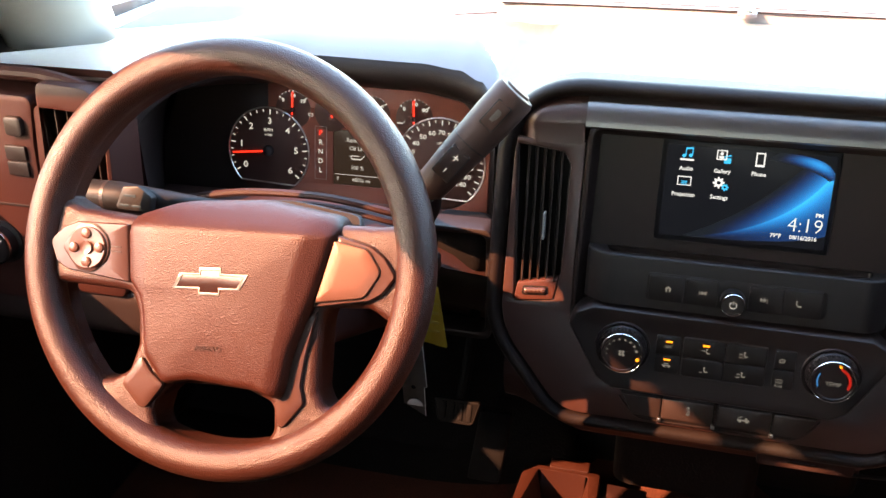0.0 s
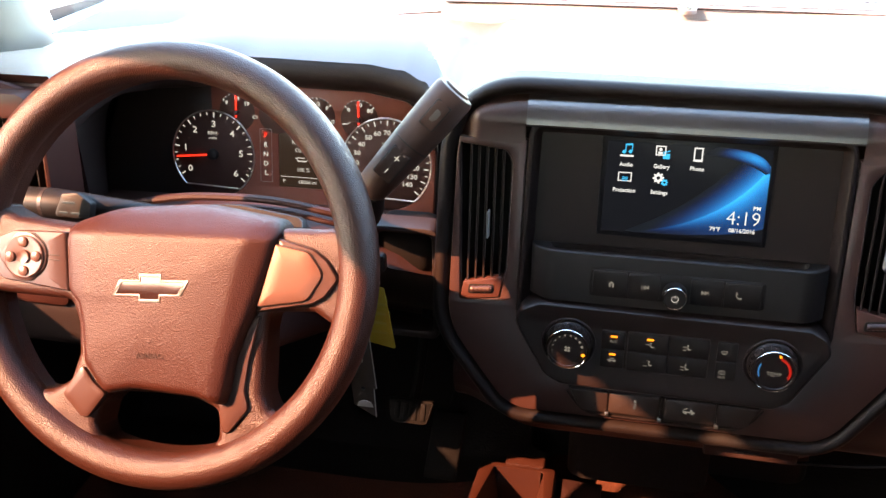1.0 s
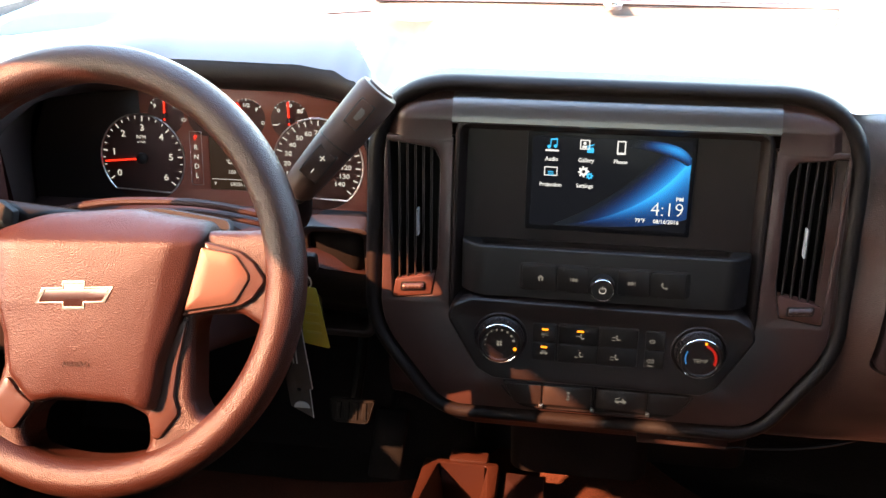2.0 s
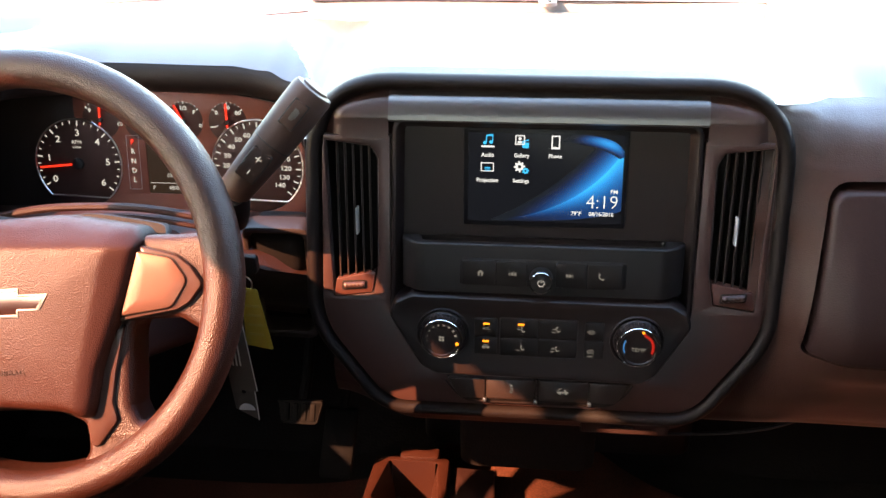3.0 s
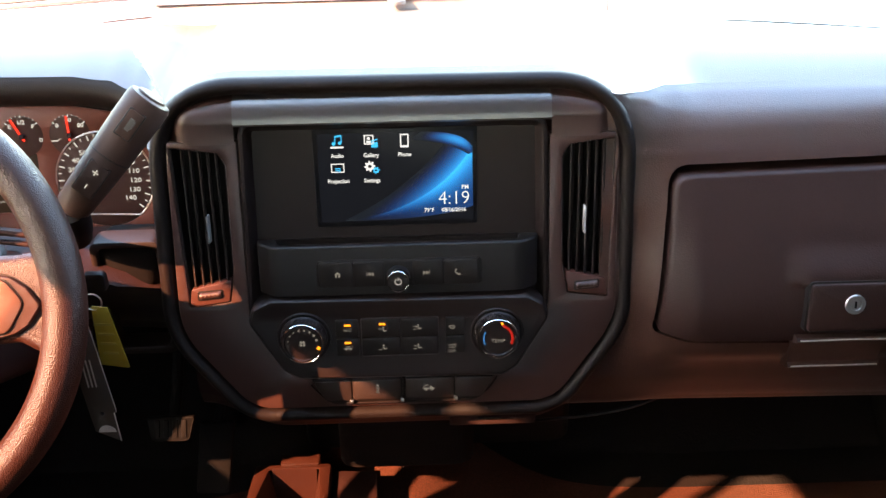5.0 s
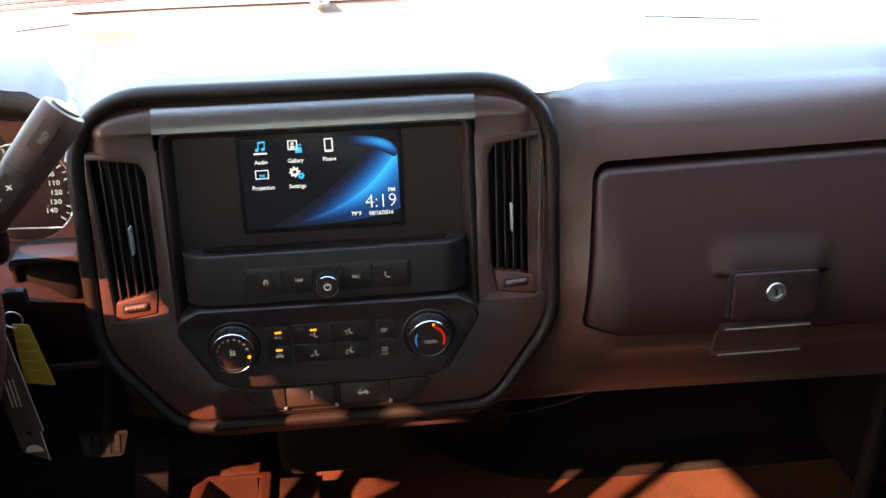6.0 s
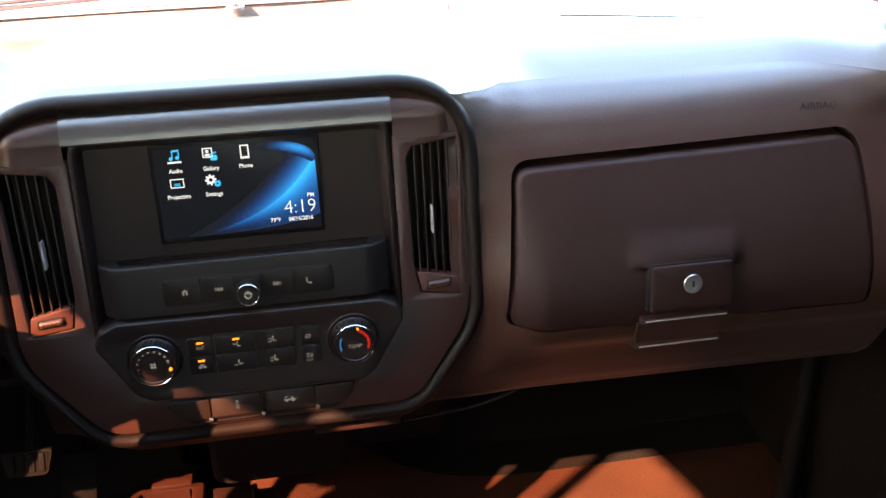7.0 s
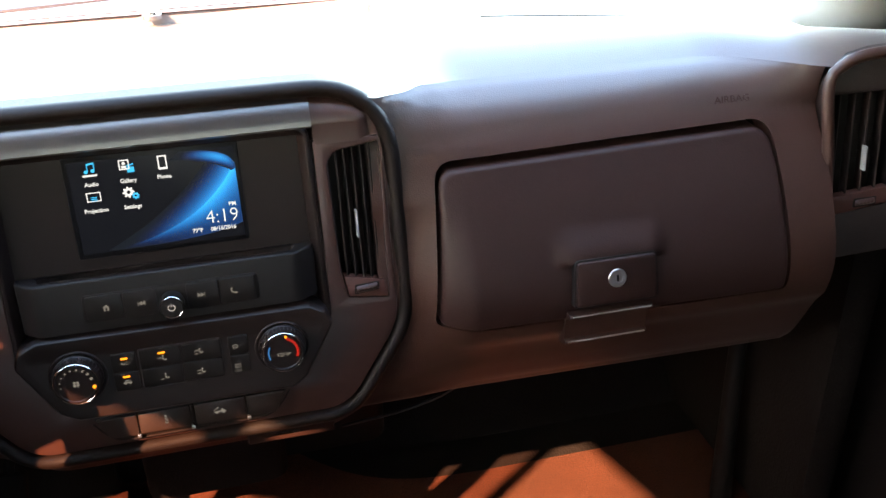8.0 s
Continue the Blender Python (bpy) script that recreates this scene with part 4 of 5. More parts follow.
def band(lo, hi, tone, z, n=40, m=12):
    """A glowing band of the wallpaper between two curves; tone(s, t) gives its colour along and across."""
    bm = bmesh.new()
    layer = bm.loops.layers.float_color.new("lit")
    g = [[bm.verts.new((*[a * (1 - j / m) + b * j / m for a, b in zip(bezier(*lo, i / n), bezier(*hi, i / n))], z)) for j in range(m + 1)] for i in range(n + 1)]
    for i in range(n):
        for j in range(m):
            f = bm.faces.new((g[i][j], g[i + 1][j], g[i + 1][j + 1], g[i][j + 1]))
            for lp, (a, b) in zip(f.loops, ((i, j), (i + 1, j), (i + 1, j + 1), (i, j + 1))):
                lp[layer] = (*tone(a / n, b / m), 1)
    part("swoosh", bm, M_SWG, disp, "glowing blue swoosh")


def blue(v):
    return (0.005 + 0.008 * v ** 2, 0.007 + 0.42 * v ** 1.3, 0.011 + 0.98 * v)


TOP = ((-0.045, 0.1836), (0.040, 0.196), (0.0758, 0.2560))
band(((-0.045, 0.1832), (0.045, 0.1832), (0.0762, 0.1960)), TOP, lambda s, t: blue(smooth(0.0, 0.8, s) * (0.10 + 0.85 * t ** 2.6)), Z)
band(TOP, ((-0.052, 0.1840), (0.012, 0.212), (0.0560, 0.2680)), lambda s, t: blue(0.62 * smooth(0.10, 0.8, s) * (1 - t) ** 2.2), Z + 0.0001)
band(((0.016, 0.2640), (0.056, 0.260), (0.0720, 0.2480)), ((0.026, 0.2714), (0.0764, 0.2714), (0.0764, 0.2500)), lambda s, t: blue(0.62 * smooth(0.05, 0.55, s) * (1 - 0.85 * smooth(0.55, 1.0, s)) * smooth(0.0, 0.75, t) * (1 - 0.6 * smooth(0.75, 1.0, t))), Z + 0.0002)

X1, X2, X3, Y1, Y2 = -0.0555, -0.0226, 0.0101, 0.2630, 0.2371
glyph("audio_icon", [rrect(X1 - 0.0065, Y1 - 0.006, X1 + 0.0065, Y1 - 0.0042, 0.0005)], M_ICON, disp)
glyph("music_note", [circle(X1 - 0.003, Y1 - 0.0015, 0.0018, 12), circle(X1 + 0.003, Y1 - 0.0008, 0.0018, 12), rrect(X1 - 0.0019, Y1 - 0.001, X1 - 0.0010, Y1 + 0.0060, 0), rrect(X1 + 0.0041, Y1, X1 + 0.0050, Y1 + 0.0068, 0), bar(X1 - 0.0019, Y1 + 0.0055, X1 + 0.0050, Y1 + 0.0063, 0.0017)], M_CYAN, disp)
glyph("gallery_icon", hollow(X2 - 0.0065, Y1 - 0.0030, X2 + 0.0030, Y1 + 0.0065, 0.0011) + [circle(X2 - 0.002, Y1 + 0.003, 0.0016, 10), rrect(X2 - 0.0042, Y1 - 0.0015, X2 + 0.0002, Y1 + 0.0008, 0)], M_ICON, disp)
glyph("clapper", [rrect(X2 + 0.0005, Y1 - 0.0060, X2 + 0.0068, Y1 - 0.0008, 0.0004), bar(X2 + 0.0005, Y1 + 0.0002, X2 + 0.0068, Y1 + 0.0020, 0.0012)], M_CYAN, disp)
glyph("phone_icon", hollow(X3 - 0.0042, Y1 - 0.0062, X3 + 0.0042, Y1 + 0.0068, 0.0013) + [rrect(X3 - 0.0042, Y1 - 0.0066, X3 + 0.0042, Y1 - 0.0045, 0.0006)], M_ICON, disp)
glyph("projection_icon", hollow(X1 - 0.0068, Y2 - 0.0042, X1 + 0.0062, Y2 + 0.0048, 0.0010), M_ICON, disp)
glyph("waves", [bar(X1 - 0.0030, Y2 - 0.0022 - 0.0016 * k + 0.0020, X1 + 0.0026, Y2 - 0.0022 - 0.0016 * k + 0.0020, 0.0008) for k in range(3)], M_CYAN, disp)


def gear(cx, cy, r, teeth):
    out = []
    for k in range(teeth * 4):
        a, q = 2 * math.pi * k / (teeth * 4), (r if k % 4 < 2 else r * 0.72)
        out.append((cx + q * math.cos(a), cy + q * math.sin(a)))
    return out


part("gear_icon", framed(gear(X2 - 0.0018, Y2 + 0.0012, 0.0055, 8), [circle(X2 - 0.0018, Y2 + 0.0012, 0.0018, 10)], Z - 0.0002, Z + 0.0001, 0.00003), M_ICON, disp)
part("small_gear_icon", framed(gear(X2 + 0.0042, Y2 - 0.0028, 0.0035, 7), [circle(X2 + 0.0042, Y2 - 0.0028, 0.0011, 8)], Z, Z + 0.0003, 0.00003), M_CYAN, disp)
for txt, x, y in (("Audio", X1, 0.2494), ("Gallery", X2, 0.2494), ("Phone", X3, 0.2494), ("Projection", X1, 0.2241), ("Settings", X2, 0.2241)):
    part("caption", letters(txt, 0.0056, x, y, Z + 0.0001, deep=0.00005, wide=0.92, bold=0.00012), M_ICON, disp)
part("clock", letters("4:19", 0.0195, 0.0575, 0.2040, Z + 0.0004, deep=0.00005, wide=0.95, bold=-0.00025), M_ICON, disp)
part("clock_half", letters("PM", 0.0056, 0.0685, 0.2152, Z + 0.0004, deep=0.00005, bold=0.0001), M_ICON, disp)
part("date", letters("08/16/2016", 0.0056, 0.0570, 0.1922, Z + 0.0004, deep=0.00005, bold=0.00012, wide=0.95), M_ICON, disp)
part("temperature", letters("79°F", 0.0056, 0.0325, 0.1924, Z + 0.0004, deep=0.00005, bold=0.00012, wide=0.95), M_ICON, disp)

# ---- audio buttons ----
audio = thing("audio_buttons", ST @ Matrix.Translation((0, 0, 0.0205)), "flush black audio buttons with pale symbols", "audio controls")
for x0, x1 in ((-0.0775, -0.0445), (-0.0435, -0.0135), (0.0145, 0.0445), (0.0455, 0.0790)):
    part("button", slab(rrect(x0, 0.1245, x1, 0.1500, 0.003), -0.002, 0.0008, 0.0006), M_BLACK, audio)
part("knob", loft([at(circle(0.0003, 0.1335, r, 36), z) for r, z in ((0.0115, -0.002), (0.0112, 0.013), (0.0100, 0.0150))], False, True), M_BLACK, audio, "round power knob")
part("knob_ring", loft([at(circle(0.0003, 0.1335, r, 40), z) for r, z in ((0.0114, 0.010), (0.0115, 0.0130), (0.0112, 0.0146), (0.0107, 0.0153), (0.0101, 0.0150), (0.0099, 0.0138))]), M_CHROME, audio, "chrome ring")
pm = glyph("power_mark", [arc(0.0034, 120, 420, 16) + arc(0.0028, 420, 120, 16), rrect(-0.0003, 0.0008, 0.0003, 0.0042, 0)], M_WHITE, audio, 0)
pm.matrix_local = Matrix.Translation((0.0003, 0.1335, 0.0153))
GZ = 0.0010
HX, HY = -0.0594, 0.1372
glyph("home_mark", [[(HX - 0.0032, HY + 0.0003), (HX + 0.0032, HY + 0.0003), (HX, HY + 0.0034)], rrect(HX - 0.0024, HY - 0.0028, HX - 0.0008, HY + 0.0003, 0), rrect(HX + 0.0008, HY - 0.0028, HX + 0.0024, HY + 0.0003, 0)], M_PRINT, audio, GZ)
for x, s in ((-0.0276, -1), (0.0281, 1)):
    tri = [[(x + s * o, 0.1372 - 0.0023), (x + s * (o + 0.0030), 0.1372), (x + s * o, 0.1372 + 0.0023)][::s] for o in (-0.0036, -0.0006)]
    glyph("skip_mark", [t for t in tri] + [rrect(x + s * 0.0030 - 0.0003, 0.1349, x + s * 0.0030 + 0.0003, 0.1395, 0)], M_PRINT, audio, GZ)
PX, PY = 0.0590, 0.1372
hm = glyph("handset_mark", [arc(0.0048, 190, 260, 8) + arc(0.0036, 260, 190, 8), circle(-0.0036, 0.0006, 0.0011, 8), circle(0.0002, -0.0040, 0.0011, 8)], M_PRINT, audio, 0)
hm.matrix_local = Matrix.Translation((PX + 0.0014, PY + 0.0014, GZ))

# ---- climate controls ----
clim = thing("climate_controls", ST @ Matrix.Translation((0, 0, 0.0215)), "black climate controls with two turning knobs and amber lights", "climate controls")
for x0, y0, x1, y1 in ((-0.0645, 0.0705, -0.0415, 0.0895), (-0.0645, 0.0505, -0.0415, 0.0695), (0.0455, 0.0705, 0.0645, 0.0895), (0.0455, 0.0505, 0.0645, 0.0695)):
    part("button", slab(rrect(x0, y0, x1, y1, 0.002), -0.002, 0.0010, 0.0007), M_BLACK, clim)
part("mode_frame", framed(rrect(-0.0395, 0.0490, 0.0390, 0.0905, 0.003), [rrect(-0.0388, 0.0497, 0.0383, 0.0898, 0.0026)], -0.002, 0.0012, 0.0003), M_STALK, clim)
for x0, x1 in ((-0.0385, -0.0005), (0.0005, 0.0380)):
    for y0, y1 in ((0.0500, 0.0695), (0.0703, 0.0895)):
        part("button", slab(rrect(x0, y0, x1, y1, 0.002), -0.002, 0.0009, 0.0006), M_BLACK, clim)
CZ = 0.0012
for x, y in ((-0.0525, 0.0838), (-0.0530, 0.0648), (-0.0178, 0.0842)):
    part("indicator", slab(rrect(x - 0.0032, y - 0.0010, x + 0.0032, y + 0.0010, 0.0004), CZ - 0.0006, CZ + 0.0002, 0.0001), M_AMBER, clim, "amber light")
part("lettering", letters("A/C", 0.0048, -0.0525, 0.0787, CZ, deep=0.00005), M_PRINT, clim)
part("lettering", letters("REAR", 0.0030, 0.0520, 0.0528, CZ, deep=0.00005), M_PRINT, clim)


def seat_mark(x, y, up, down):
    p = [circle(x + 0.0006, y + 0.0026, 0.0010, 8), bar(x, y + 0.0012, x + 0.0014, y - 0.0016, 0.0012), bar(x + 0.0012, y - 0.0016, x + 0.0040, y - 0.0010, 0.0011)]
    if up:
        p += [bar(x - 0.0046, y + 0.0010, x - 0.0018, y + 0.0010, 0.0006), [(x - 0.0020, y + 0.0002), (x - 0.0006, y + 0.0010), (x - 0.0020, y + 0.0018)]]
    if down:
        p += [bar(x - 0.0046, y - 0.0022, x - 0.0012, y - 0.0022, 0.0006), [(x - 0.0022, y - 0.0030), (x - 0.0008, y - 0.0022), (x - 0.0022, y - 0.0014)]]
    return p


for x, y, u, d in ((-0.0175, 0.0780, 1, 0), (0.0174, 0.0795, 1, 1), (-0.0178, 0.0585, 0, 1), (0.0171, 0.0585, 1, 1)):
    glyph("mode_mark", seat_mark(x, y, u, d), M_PRINT, clim, CZ)
glyph("recirculation_mark", [bar(-0.0568, 0.0585, -0.0490, 0.0585, 0.0012), bar(-0.0552, 0.0605, -0.0510, 0.0605, 0.0010), circle(-0.0550, 0.0575, 0.0010, 8), circle(-0.0505, 0.0575, 0.0010, 8)], M_PRINT, clim, CZ)
dm = glyph("defrost_mark", [arc(0.0045, 50, 130, 8) + arc(0.0040, 130, 50, 8), bar(-0.0028, 0.0034, -0.0018, 0.0008, 0.0005), bar(0.0028, 0.0034, 0.0018, 0.0008, 0.0005), bar(-0.0018, 0.0008, 0.0018, 0.0008, 0.0005), bar(-0.0014, 0.0030, -0.0014, 0.0016, 0.0005), bar(0, 0.0030, 0, 0.0016, 0.0005), bar(0.0014, 0.0030, 0.0014, 0.0016, 0.0005)], M_PRINT, clim, 0)
dm.matrix_local = Matrix.Translation((0.0521, 0.0765, CZ))
glyph("rear_mark", hollow(0.0490, 0.0560, 0.0550, 0.0600, 0.0004) + [bar(0.0506, 0.0570, 0.0506, 0.0590, 0.0004), bar(0.0520, 0.0570, 0.0520, 0.0590, 0.0004), bar(0.0534, 0.0570, 0.0534, 0.0590, 0.0004)], M_PRINT, clim, CZ)


def climate_knob(cx, cy, label):
    k = part("knob", loft([at(circle(cx, cy, r, 44), z) for r, z in ((0.0236, -0.003), (0.0234, 0.002), (0.0218, 0.004), (0.0210, 0.0135), (0.0205, 0.0150), (0.0180, 0.0152), (0.0172, 0.0142))], False, True), M_SATIN, clim, label)
    part("ring", loft([at(circle(cx, cy, r, 48), z) for r, z in ((0.0208, 0.0125), (0.0210, 0.0140), (0.0208, 0.0151), (0.0204, 0.0156), (0.0199, 0.0153), (0.0197, 0.0142))]), M_CHROME, k, "bright metal ring")
    part("collar", loft([at(circle(cx, cy, r, 44), z) for r, z in ((0.0272, -0.004), (0.0270, 0.0004), (0.0262, 0.0012), (0.0252, 0.0010), (0.0240, -0.0012))]), M_SATIN, k, "dark moulded collar")
    rib = bmesh.new()
    for i in range(36):
        a = 2 * math.pi * i / 36
        rib = loft([[(cx + (0.0218 + s) * math.cos(a + d), cy + (0.0218 + s) * math.sin(a + d), z) for s, d in ((-0.001, -0.03), (0.0006, -0.012), (0.0006, 0.012), (-0.001, 0.03))] for z in (0.003, 0.010)], False, True, bm=rib)
    part("grip", rib, M_SATIN, k)
    return k


kl = climate_knob(-0.0965, 0.0712, "fan speed knob")
kr = climate_knob(0.0972, 0.0706, "temperature knob")
KZ = 0.0146
dots = bmesh.new()
for i in range(9):
    a = radians(190 - 22 * i)
    w2 = 0.0004 + 0.00008 * i
    c = (-0.0965 + 0.0145 * math.cos(a), 0.0712 + 0.0145 * math.sin(a))
    d = (math.cos(a), math.sin(a))
    dots = slab(bar(c[0] - d[0] * w2 * 1.2, c[1] - d[1] * w2 * 1.2, c[0] + d[0] * w2 * 1.2, c[1] + d[1] * w2 * 1.2, w2 * 2.2), KZ - 0.0004, KZ + 0.0001, 0.00005, bm=dots)
part("scale", dots, M_PRINT, kl)
part("pointer", slab(circle(-0.0965 + 0.0165 * math.cos(radians(-18)), 0.0712 + 0.0165 * math.sin(radians(-18)), 0.0018, 12), KZ - 0.0004, KZ + 0.0006, 0.0002), M_AMBER, kl, "amber pointer")
glyph("fan_mark", [circle(-0.0965 + 0.0020 * math.cos(radians(45 + 90 * i)), 0.0712 + 0.0020 * math.sin(radians(45 + 90 * i)), 0.0014, 10) for i in range(4)], M_PRINT, kl, KZ)
part("cold_scale", slab(arc(0.0150, 205, 150, 12)[::-1] + [(x * 0.0136 / 0.0150, y * 0.0136 / 0.0150) for x, y in arc(0.0150, 205, 150, 12)], 0, 0.0003, 0.0001), M_BLUE, kr, "blue arc", Matrix.Translation((0.0972, 0.0706, KZ)))
part("hot_scale", slab(arc(0.0154, -25, 70, 16) + [(x * 0.0130 / 0.0154, y * 0.0130 / 0.0154) for x, y in arc(0.0154, 70, -25, 16)], 0, 0.0003, 0.0001), M_HOT, kr, "red arc", Matrix.Translation((0.0972, 0.0706, KZ)))
part("lettering", letters("TEMP", 0.0058, 0.0972, 0.0680, KZ + 0.0002, deep=0.00005), M_PRINT, kr)
part("pointer", slab(bar(0.0972 + 0.0125 * math.cos(radians(70)), 0.0706 + 0.0150 * math.sin(radians(78)), 0.1008, 0.0880, 0.0022), KZ - 0.0004, KZ + 0.0008, 0.0002), M_AMBER, kr, "amber pointer")

# ---- switch row and lower drawer ----
row = thing("switch_row", ST @ Matrix.Translation((0, 0, 0.0)), "row of dark push switches along the foot of the centre stack", "switch row")
TRAY = rpoly([(-0.0740, -0.0125), (0.0740, -0.0125), (0.0900, 0.0010), (0.0975, 0.0170), (-0.0960, 0.0170), (-0.0880, 0.0010)], [0.012, 0.012, 0.02, 0.003, 0.003, 0.02])
part("tray", framed(TRAY, [], -0.004, 0.0030, 0.0015), M_BLACK, row)
for x0, x1, c0, c1 in ((-0.0935, -0.0535, 0.012, 0), (-0.0525, -0.0020, 0, 0), (0.0025, 0.0535, 0, 0), (0.0545, 0.0950, 0, 0.012)):
    part("switch", slab(rpoly([(x0 + c0, -0.0085), (x1 - c1, -0.0085), (x1, 0.0150), (x0, 0.0150)], [0.003 + c0 * 0.5, 0.003 + c1 * 0.5, 0.002, 0.002]), 0.002, 0.0060, 0.0016), M_STALK, row)
part("divider", slab(rrect(-0.0012, -0.012, 0.0016, 0.0160, 0.0006), 0.002, 0.0068, 0.0008), M_SATIN, row)
part("lip", tube(spread([(-0.0960, 0.0100, 0.0025), (-0.0880, 0.0000, 0.0030), (-0.0760, -0.0105, 0.0030), (-0.0600, -0.0128, 0.0030), (0.0, -0.0130, 0.0030), (0.0600, -0.0128, 0.0030), (0.0770, -0.0105, 0.0030), (0.0900, 0.0000, 0.0030), (0.0985, 0.0120, 0.0025)], 48), 0.0011, 8), M_SATIN, row, "thin rolled lip under the switches")
for x in (-0.0540, -0.0010, 0.0550):
    part("clip", slab(rrect(x - 0.0020, -0.0115, x + 0.0020, -0.0075, 0.0008), 0.003, 0.0072, 0.0006), M_STEEL, row, "small bright clip")
glyph("stability_mark", [circle(-0.0262, 0.0078, 0.0014, 8), bar(-0.0276, 0.0050, -0.0248, 0.0040, 0.0008), bar(-0.0248, 0.0030, -0.0276, 0.0018, 0.0008), bar(-0.0278, 0.0002, -0.0246, 0.0002, 0.0010)], M_PRINT, row, 0.0062)
glyph("bed_lamp_mark", [bar(0.0212, 0.0030, 0.0330, 0.0030, 0.0016), [(0.0285, 0.0035), (0.0312, 0.0035), (0.0302, 0.0060), (0.0285, 0.0060)], circle(0.0240, 0.0018, 0.0014, 10), circle(0.0306, 0.0018, 0.0014, 10), bar(0.0215, 0.0050, 0.0262, 0.0076, 0.0007)], M_PRINT, row, 0.0062)
drawer = thing("lower_drawer", frame_matrix((0.0, 0.0140, 0.5720), -6), "small closed drawer lid in the panel under the centre stack", "drawer")
part("lid", framed(rrect(0.050, -0.0190, 0.142, 0.0080, 0.003), [], -0.016, 0.0022, 0.0012), M_FACE, drawer)
part("grip", slab(rrect(0.080, -0.0085, 0.105, -0.0065, 0.001), 0.002, 0.0046, 0.0006), M_STALK, drawer)
part("gap", slab(rrect(0.0488, -0.0200, 0.143, 0.0092, 0.003), -0.014, 0.0012, 0.0004), M_BLACK, drawer)

# ---- steering wheel details ----
WO = Matrix.Translation((0.0047, -0.0180, 0.0)) @ Matrix.Rotation(radians(4.5), 4, "Z")
BOW = [(-0.0365, -0.0070), (-0.0108, -0.0068), (-0.0106, -0.0125), (0.0096, -0.0125), (0.0098, -0.0068), (0.0290, -0.0068), (0.0365, 0.0070), (0.0108, 0.0070), (0.0106, 0.0125), (-0.0096, 0.0125), (-0.0098, 0.0070), (-0.0290, 0.0070)]
part("emblem_edge", framed(BOW, [[(x * 0.90, y * 0.78) for x, y in BOW]], 0.016, 0.0222, 0.0002), M_RINGS, wheel, "bright emblem edge", WO)
part("emblem", slab([(x * 0.92, y * 0.82) for x, y in BOW], 0.016, 0.0215, 0.0004), M_EMBLEM, wheel, "plain cross-shaped emblem", WO)
part("airbag_lettering", letters("AIRBAG", 0.0066, 0.0078, -0.0775, 0.0209, spin=5.5, deep=0.0004, wide=1.15), M_HUB, wheel, "embossed lettering")
part("airbag_mark", merge(slab(rrect(0.0025, -0.0632, 0.0105, -0.0622, 0.0004), 0.0195, 0.0214, 0.0002), slab(rpoly([(0.0050, -0.0665), (0.0085, -0.0660), (0.0100, -0.0640), (0.0035, -0.0645)], 0.001), 0.0195, 0.0212, 0.0002)), M_HUB, wheel, "embossed horn mark")
PC = (-0.1306, -0.0023)
POD = rpoly([(-0.1580, -0.0040), (-0.1420, 0.0190), (-0.1250, 0.0205), (-0.1085, 0.0090), (-0.1085, -0.0120), (-0.1240, -0.0245), (-0.1400, -0.0235)][::-1], [0.012, 0.012, 0.018, 0.018, 0.018, 0.012, 0.006])
pad = part("button_pad", slab(POD, 0.002, 0.0068, 0.0010), M_BEZEL, wheel, "pointed pod of round cruise buttons")
part("gap", slab(inset(POD, -0.0009), 0.002, 0.0056, 0.0002), M_BLACK, pad)
part("dial", loft([at(circle(*PC, r, 40), z) for r, z in ((0.0200, 0.005), (0.0198, 0.0082), (0.0188, 0.0090), (0.0080, 0.0082), (0.0060, 0.0078))], False, True), M_PADDLE, pad, "pale round button ring")
for k in range(4):
    a = radians(90 * k + 5)
    c = (PC[0] + 0.0133 * math.cos(a), PC[1] + 0.0133 * math.sin(a))
    part("button", loft([at(circle(*c, r, 20), z) for r, z in ((0.0050, 0.0080), (0.0047, 0.0102), (0.0034, 0.0110))], False, True), M_PADDLE, pad)
    part("mark", merge(slab(rrect(c[0] - 0.0022, c[1] - 0.0010, c[0] + 0.0022, c[1] - 0.0003, 0.0002), 0.0105, 0.0113, 0.0001), slab(rrect(c[0] - 0.0012, c[1] + 0.0004, c[0] + 0.0018, c[1] + 0.0012, 0.0002), 0.0105, 0.0113, 0.0001)), M_DIM, pad)
part("centre_button", loft([at(circle(*PC, r, 20), z) for r, z in ((0.0062, 0.007), (0.0060, 0.0102), (0.0045, 0.0096))], False, True), M_PADDLE, pad)
part("rocker_slot", merge(slab(rrect(-0.1090, 0.0010, -0.0965, 0.0018, 0.0003), 0.004, 0.0056, 0.0001), slab(rrect(-0.1075, -0.0035, -0.0960, -0.0027, 0.0003), 0.004, 0.0056, 0.0001)), M_BLACK, wheel, "thin slots beside the button pod")

# ---- instruments ----
M_DIAL = plastic("dial_face", (0.036, 0.015, 0.011), 0.55, 900, 0.0, spec=0.12)
M_PANEL = plastic("cluster_trim", (0.115, 0.032, 0.019), 0.42, 900, 0.0, spec=0.18)


def needle(parent, cx, cy, ang, r, z=0.004, w=0.0011):
    a = radians(ang)
    part("needle", slab(bar(cx - 0.006 * math.cos(a), cy - 0.006 * math.sin(a), cx + r * math.cos(a), cy + r * math.sin(a), w * 2), z, z + 0.001, 0.0003), M_RED, parent, "red needle")
    part("needle_hub", loft([at(circle(cx, cy, q, 20), h) for q, h in ((r * 0.15, 0.001), (r * 0.14, z + 0.001), (r * 0.10, z + 0.002))], False, True), M_BLACK, parent)


